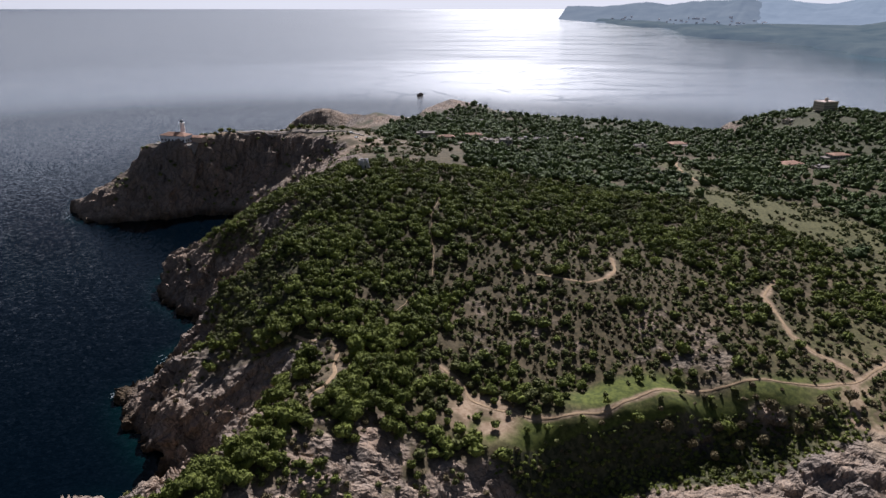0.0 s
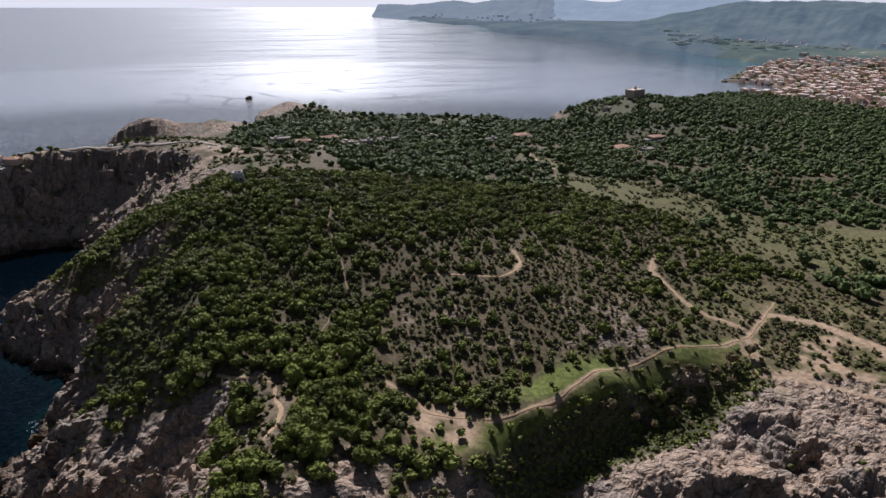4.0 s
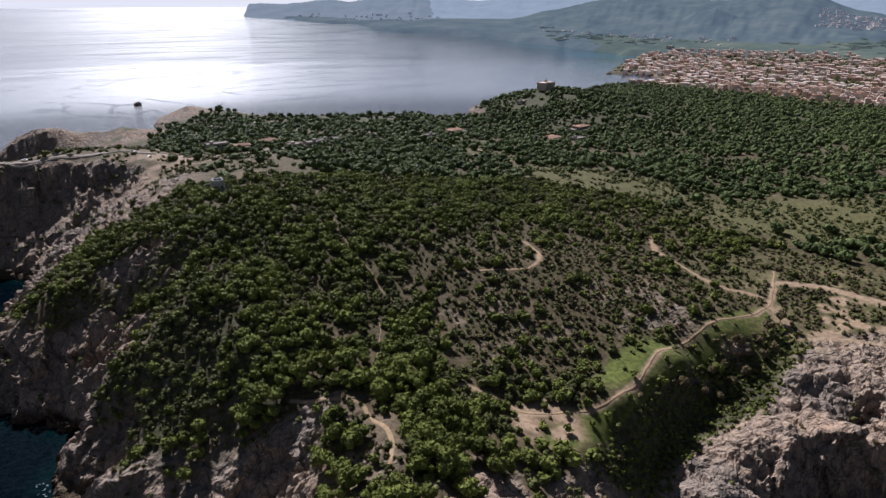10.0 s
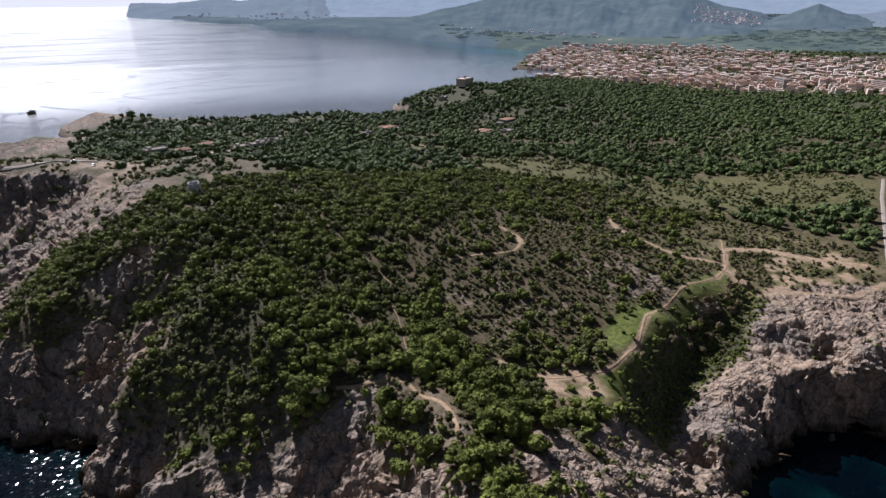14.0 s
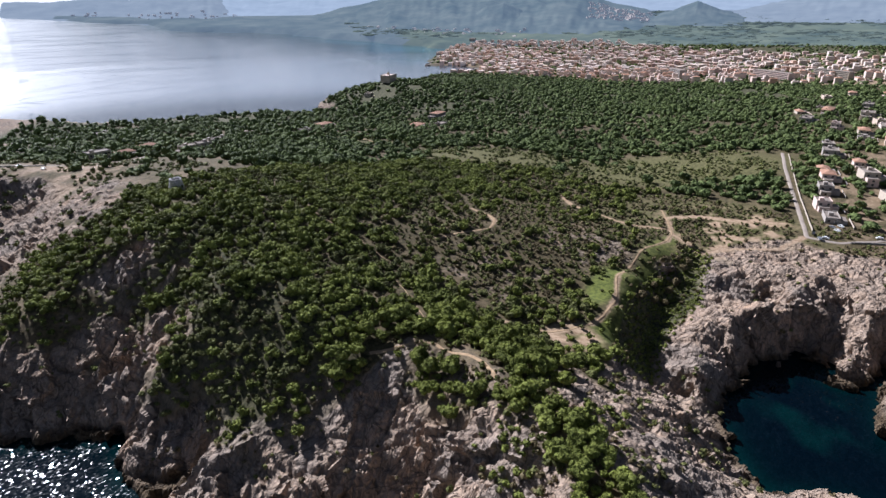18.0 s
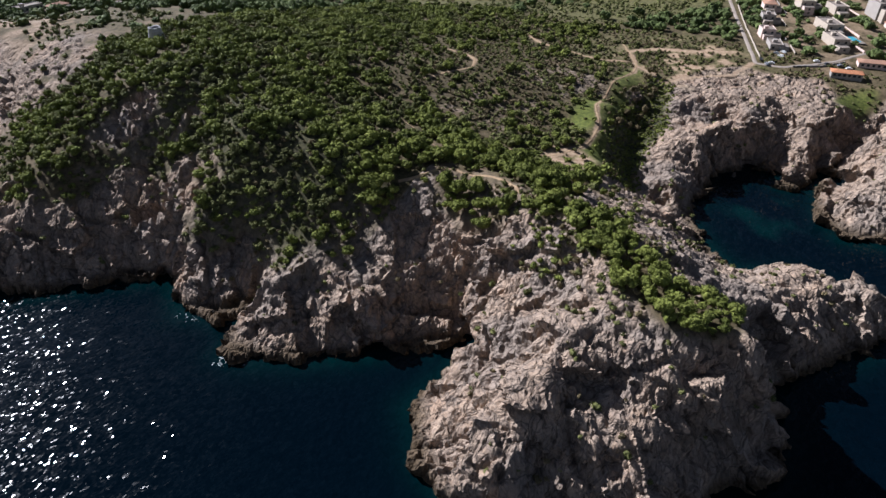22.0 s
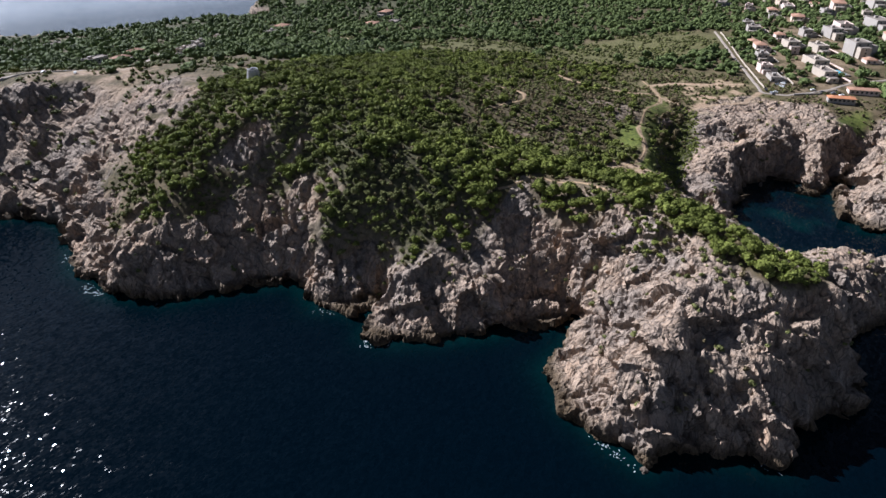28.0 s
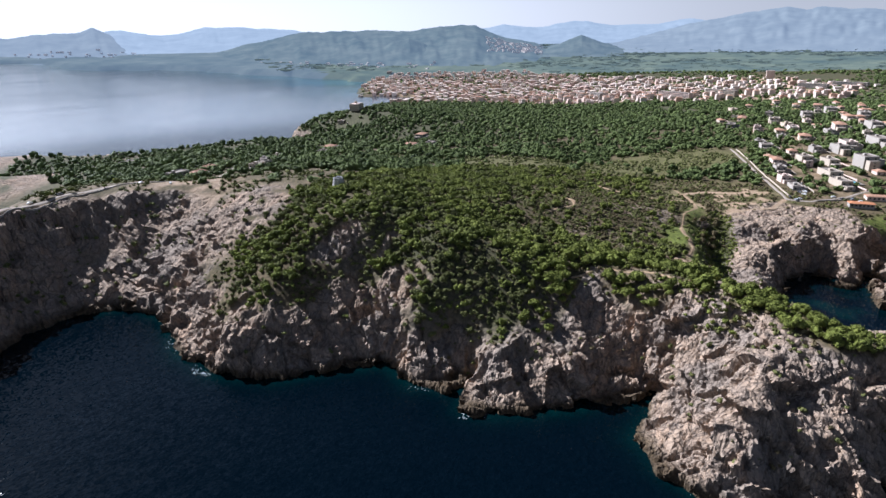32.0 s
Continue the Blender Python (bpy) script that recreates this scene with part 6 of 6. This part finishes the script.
part("gallery", bm_drum(2.5, 2.5, 0.35, 15.2, 20, None, 1, 5.5), LIMEWASH, _e)
_rl = bmesh.new()
for _i in range(16):
    _a = _i * math.pi / 8
    bm_drum(0.04, 0.04, 1.0, 15.55, 6, _rl, 1 + 2.35 * math.cos(_a), 5.5 + 2.35 * math.sin(_a))
part("gallery_rail", _rl, METAL, _e)
part("lantern", bm_drum(1.15, 1.15, 2.0, 15.55, 12, None, 1, 5.5), GLASS, _e, "glazed lantern room")
part("dome", bm_drum(1.35, 0.25, 1.0, 17.55, 12, None, 1, 5.5), METAL, _e, "grey metal dome")
part("finial", bm_drum(0.06, 0.04, 0.9, 18.55, 6, None, 1, 5.5), METAL, _e)

# the palace on the far hill
_e = empty("palace", pose(570, 940, ground_z(570, 940) - 0.5, 0, 0, 18), "pale stone palace with a roof terrace and small turret", "palace")
part("wall", bm_box(27, 19, 12.4, 0, 0, 5.7, bevel=0.1), CREAM, _e)
part("cornice", bm_box(28, 20, 0.6, 0, 0, 12.1), STONE, _e)
_bm = bmesh.new()
for _i in range(12):
    bm_box(1.2, 0.5, 0.9, -12.6 + 2.3 * _i, -9.4, 12.84, _bm)
    bm_box(1.2, 0.5, 0.9, -12.6 + 2.3 * _i, 9.4, 12.84, _bm)
part("parapet", _bm, CREAM, _e)
part("terrace", bm_box(25, 17, 0.2, 0, 0, 12.5), PINK, _e)
part("turret", bm_drum(2.6, 2.4, 4.0, 12.6, 12, None, 1, 1), CREAM, _e)
part("turret_roof", bm_drum(3.1, 0.5, 1.2, 16.6, 12, None, 1, 1), STONE, _e)
for _i in range(7):
    for _f in range(3):
        put("window", WINDOW_ME, _e, pose(-11.1 + 3.7 * _i, -9.52, 2.3 + 3.7 * _f))
        if _i < 4:
            put("window", WINDOW_ME, _e, pose(-13.52, -6.5 + 4.3 * _i, 2.3 + 3.7 * _f, 0, 0, 90))

# ---------------------------------------------------------------- the town
_rt = random.Random(5)
_tx, _ty = scatter(960, 2100, 40, 1760, 18.0, 0.75)
_in = inside(_tx, _ty, TOWN) & (sample(GD, _tx, _ty) > 8)
_thin = np.where(_ty > 560, 0.72, 0.36) * np.where(_tx > 1650, 0.6, 1.0)
_in &= RNG.random(len(_tx)) < _thin
_in &= ~((abs(_tx - 1350 - (_ty - 900) * 0.55) < 14) & (_ty > 800))
_tx, _ty = _tx[_in], _ty[_in]
_order = np.argsort(np.hypot(_tx + 200, _ty - 80))
# town renders and roof lighter than the villas': haze's lift put into the colour
TOWN_WALLS = [material("town_white", (0.5904, 0.5002, 0.451), 0.85, 0.1, 0.5, 0.12, 3.0, 0.3), material("town_cream", (0.5576, 0.4592, 0.3854), 0.85, 0.1, 0.5, 0.12, 3.0, 0.3),
              material("town_pink", (0.5412, 0.4018, 0.3444), 0.85, 0.1, 0.5, 0.12, 3.0, 0.3), material("town_ochre", (0.4756, 0.328, 0.246), 0.85, 0.1, 0.5, 0.15, 3.0, 0.3)]
TOWN_ROOF = material("town_roof", (0.54, 0.42, 0.36), 0.9, 0.1, 0.5, 0.25, 6.0, 0.2)


def town_mesh(k, w, d, h, mat):
    """A town block: walls with rows of recessed openings, a parapet and a stair head."""
    bm = bmesh.new()
    bm_box(w, d, h + 3, 0, 0, (h - 3) / 2, bm)
    bm_box(w * 0.3, d * 0.35, 2.4, w * 0.15, d * 0.1, h + 1.2, bm)
    if k % 3 == 0:
        bm_box(w * 0.6, d * 0.7, h * 0.5 + 3, w * 0.55, d * 0.1, (h * 0.5 - 3) / 2, bm)
    return mesh_of("wall", bm, mat)


_bands = []
for _k in range(14):
    _w0, _d0, _f0 = 9 + (_k * 5) % 9, 8 + (_k * 3) % 5, 1 + (_k * 7) % 4
    _h0 = _f0 * 3.1
    _mt = TOWN_WALLS[(0, 0, 2, 1, 0, 2, 0, 1, 2, 0, 3, 0, 2, 1)[_k]]
    _gm = bmesh.new()
    for _f in range(_f0):
        for _s in (-1, 1):
            for _q in range(int(_w0 / 3)):
                bm_box(1.5, 0.12, 1.5, -_w0 / 2 + 1.7 + 3 * _q, _s * (_d0 / 2 + 0.01), 1.7 + 3.1 * _f, _gm)
            for _q in range(int(_d0 / 3)):
                bm_box(0.12, 1.5, 1.5, _s * (_w0 / 2 + 0.01), -_d0 / 2 + 1.7 + 3 * _q, 1.7 + 3.1 * _f, _gm)
    _rf = hip_roof(_w0, _d0, 1.8, 0.3, None, _h0 + 0.27) if _k % 3 == 1 else bm_box(_w0 - 0.6, _d0 - 0.6, 0.2, 0, 0, _h0 + 0.11)
    _bands.append((town_mesh(_k, _w0, _d0, _h0, _mt), mesh_of("windows", _gm, GLASS), mesh_of("roof", _rf, TILE if _k % 3 == 1 else TOWN_ROOF), _f0, "%s %d-storey town house" % (WALL_WORDS[TOWN_WALLS.index(_mt)], _f0)))
_joined = {0: ([], []), 1: ([], []), 2: ([], []), 3: ([], [])}
for _r, _i in enumerate(_order):
    _x0, _y0 = float(_tx[_i]), float(_ty[_i])
    _k = int(hash3(np.array([_x0]), np.array([_y0]), np.array([3.0]), 5)[0] * 13.99)
    _rot = 25 + _rt.choice((0, 90)) + _rt.uniform(-6, 6)
    _z0 = ground_z(_x0, _y0)
    if _r < 270:
        _e = empty("town_house", pose(_x0, _y0, _z0, 0, 0, _rot), _bands[_k][4] + " in the harbour town", "house", "houses of the town")
        put("wall", _bands[_k][0], _e)
        put("roof", _bands[_k][2], _e)
    else:
        _w0, _d0, _h0 = _rt.uniform(8, 19), _rt.uniform(8, 12), 3.1 * _rt.choice((1, 2, 2, 2, 3, 3, 4))
        _c, _s = math.cos(radians(_rot)), math.sin(radians(_rot))
        _V, _F = _joined[_rt.choice((0, 0, 1, 2, 2, 3))]
        _b = len(_V)
        for _zz in (-3, _h0):
            for _a, _q in ((-1, -1), (1, -1), (1, 1), (-1, 1)):
                _u, _v = _a * _w0 / 2, _q * _d0 / 2
                _V.append((_x0 + _u * _c - _v * _s, _y0 + _u * _s + _v * _c, _z0 + _zz))
        _F += [(_b + 4, _b + 5, _b + 6, _b + 7)] + [(_b + j, _b + (j + 1) % 4, _b + 4 + (j + 1) % 4, _b + 4 + j) for j in range(4)]
for _k, (_V, _F) in _joined.items():
    _A = np.array(_V)
    _A = np.stack(draw_in(_A[:, 0], _A[:, 1], _A[:, 2]), 1)
    tagged(new("town_blocks", mesh_from("town_blocks", _A, np.array(_F), TOWN_WALLS[_k])), "packed %s houses of the far side of town" % WALL_WORDS[_k], "town", kind="stuff")

# long hotels on the edge of the town
for _x0, _y0, _w0, _d0, _f0, _t0, _m0 in ((1180, 470, 90, 16, 5, 62, 2), (1250, 380, 80, 14, 5, 62, 1), (1654, 1667, 40, 18, 9, 30, 0), (1620, 1600, 26, 16, 8, 30, 0), (1480, 200, 70, 18, 4, 70, 0), (1530, 120, 80, 18, 4, 70, 0), (1120, 640, 46, 16, 6, 50, 0), (1800, 330, 30, 22, 8, 10, 2)):
    _e = empty("hotel", pose(_x0, _y0, ground_z(_x0, _y0), 0, 0, _t0), "long pale hotel block with rows of balconies", "hotel", "hotels at the edge of town")
    part("wall", bm_box(_w0, _d0, _f0 * 3.1 + 3, 0, 0, _f0 * 1.55 - 1.5), WALLS[_m0], _e)
    part("roof", bm_box(_w0 - 1, _d0 - 1, 0.3, 0, 0, _f0 * 3.1 + 0.16), FLATROOF, _e)
    for _f in range(_f0):
        put("balcony", mesh_of("balcony", bm_box(_w0 * 0.96, 0.3, 1.5, 0, 0, 0), GLASS), _e, pose(0, _d0 / 2 + 0.02, 1.9 + 3.1 * _f))
        put("balcony", mesh_of("balcony", bm_box(_w0 * 0.96, 0.3, 1.5, 0, 0, 0), GLASS), _e, pose(0, -_d0 / 2 - 0.02, 1.9 + 3.1 * _f))

# ---------------------------------------------------------------- rocks in the sea, harbour mole, boat
def boulder(name, x, y, z, rx, ry, rz, seed, label, group=""):
    bm = bmesh.new()
    bmesh.ops.create_icosphere(bm, subdivisions=3, radius=1.0)
    for v in bm.verts:
        k = 1 + 0.35 * noise.fractal(v.co * 1.6 + Vector((seed, 0, 0)), 0.8, 2.0, 4)
        v.co = Vector((v.co.x * k * rx, v.co.y * k * ry, v.co.z * k * rz))
    me = mesh_of(name, bm, SEA_ROCK)
    ob = new(name, me)
    ob.location = (x, y, z)
    return tagged(ob, label, "rock", group)


FOAM = material("sea_foam", (0.40, 0.43, 0.45), 0.7, 0.3, 0.3, 0.2, 0.6, 0.3)
SEA_ROCK = material("sea_rock", (0.12, 0.095, 0.075), 0.95, 0.9, 0.8, 0.4, 2.5, 0.2)
boulder("sea_rock", -51, 1404, 0.5, 8, 7, 6, 3, "small dark rocky islet in the open sea")
boulder("sea_rock", 112, 138, 0.0, 1.6, 1.2, 2.6, 5, "small pale rock standing in the cove")
for _i, (_x0, _y0, _r0) in enumerate(((-172, 137, 1.5), (-160, 178, 1.3), (-165, 268, 1.6), (-159, 303, 1.4), (-205, 405, 1.8), (-200, 455, 1.6), (-196, 466, 1.3), (-170, 150, 1.2), (-104, 186, 1.5), (-347, 544, 3.0), (-150, 96, 1.4), (34, 130, 1.6), (22, 120, 1.8))):
    if float(sample(GD, _x0, _y0)) < -0.5:
        continue
    boulder("shore_rock", _x0, _y0, -0.35, _r0 * 1.3, _r0, _r0 * 0.8, 11 + _i, "wet brown boulder at the foot of the cliff", "boulders along the shore")
# thin foam where the swell breaks on the points
_rf = np.random.default_rng(31)
_V, _F = [], []
for _ax, _ay, _bx, _by, _n in ((-206, 412, -204, 428, 46), (-197, 452, -188, 470, 40), (-166, 268, -158, 258, 34), (-174, 140, -164, 160, 44), (-159, 306, -155, 296, 16), (-150, 96, -148, 104, 12), (-356, 566, -348, 546, 40)):
    for _ in range(_n):
        _u = _rf.random()
        _cx, _cy = _ax + (_bx - _ax) * _u + _rf.normal(0, 1.6), _ay + (_by - _ay) * _u + _rf.normal(0, 1.6)
        if sample(GD, _cx, _cy) > 0.4:
            continue
        _r0, _t0, _b = _rf.uniform(0.10, 0.36), _rf.uniform(0, 3.1), len(_V)
        for _k in range(6):
            _a = _k * math.pi / 3
            _q = _r0 * _rf.uniform(0.6, 1.3)
            _p1, _p2 = _q * 1.9 * math.cos(_a), _q * 0.6 * math.sin(_a)
            _V.append((_cx + _p1 * math.cos(_t0) - _p2 * math.sin(_t0), _cy + _p1 * math.sin(_t0) + _p2 * math.cos(_t0), 0.06))
        _F.append([_b + _k for _k in range(6)])
tagged(new("sea_foam", mesh_from("sea_foam", np.array(_V), np.array(_F), FOAM)), "thin white foam on the water at the rocks", "foam", kind="stuff")
_e = empty("harbour_mole", pose(1195, 1425, 0, 0, 0, 28), "long low stone breakwater at the harbour mouth", "breakwater")
part("mole", bm_box(150, 12, 6, 0, 0, 0, bevel=0.8), FLATROOF, _e)
part("mole_head", bm_drum(9, 8, 6, -3, 14, None, -76, 0), FLATROOF, _e)
part("wave_wall", bm_box(146, 1.5, 2.0, 0, 5, 4.0), STONE, _e)
_e = empty("boat", pose(1515, 1888, 0.0, 0, 0, 40), "small white motor boat on the turquoise bay", "boat")
_bm = bm_box(12, 3.6, 2.2, 0, 0, 0.7)
for _v in _bm.verts:
    if _v.co.x > 0:
        _v.co.y *= 0.2
    if _v.co.z < 0:
        _v.co.y *= 0.6
part("hull", _bm, WHITE, _e)
part("cabin", bm_box(4, 2.4, 1.6, -1, 0, 2.6, bevel=0.15), WHITE, _e)
part("window", bm_box(3, 2.46, 0.6, -1, 0, 2.8), GLASS, _e)


# ---------------------------------------------------------------- villages on the far slopes
def far_village(seed, a0, a1, k0, k1, count, mat, label):
    a, V = RIDGES[seed]
    rnd = random.Random(seed * 10 + count)
    P, F = [], []
    for _ in range(count):
        i = int(np.clip(np.interp(rnd.uniform(a0, a1), a, np.arange(len(a))), 0, len(a) - 1))
        k = min(V.shape[1] - 1, int(rnd.uniform(k0, k1)))
        k2 = min(V.shape[1] - 1, k + 1)
        u = rnd.random()
        x, y, z = V[i, k] * (1 - u) + V[i, k2] * u
        w, d, h, t = rnd.uniform(8, 22), rnd.uniform(6, 9), rnd.uniform(4, 9), rnd.uniform(0, 3)
        c, s, b = math.cos(t), math.sin(t), len(P)
        for zz in (-6, h):
            for p, q in ((-1, -1), (1, -1), (1, 1), (-1, 1)):
                P.append((x + p * w / 2 * c - q * d / 2 * s, y + p * w / 2 * s + q * d / 2 * c, z + zz))
        F += [(b + 4, b + 5, b + 6, b + 7)] + [(b + j, b + (j + 1) % 4, b + 4 + (j + 1) % 4, b + 4 + j) for j in range(4)]
    return tagged(new("far_village", mesh_from("far_village", np.array(P), np.array(F), mat)), label, "village", kind="stuff")


# the distant houses carry their haze as emission too
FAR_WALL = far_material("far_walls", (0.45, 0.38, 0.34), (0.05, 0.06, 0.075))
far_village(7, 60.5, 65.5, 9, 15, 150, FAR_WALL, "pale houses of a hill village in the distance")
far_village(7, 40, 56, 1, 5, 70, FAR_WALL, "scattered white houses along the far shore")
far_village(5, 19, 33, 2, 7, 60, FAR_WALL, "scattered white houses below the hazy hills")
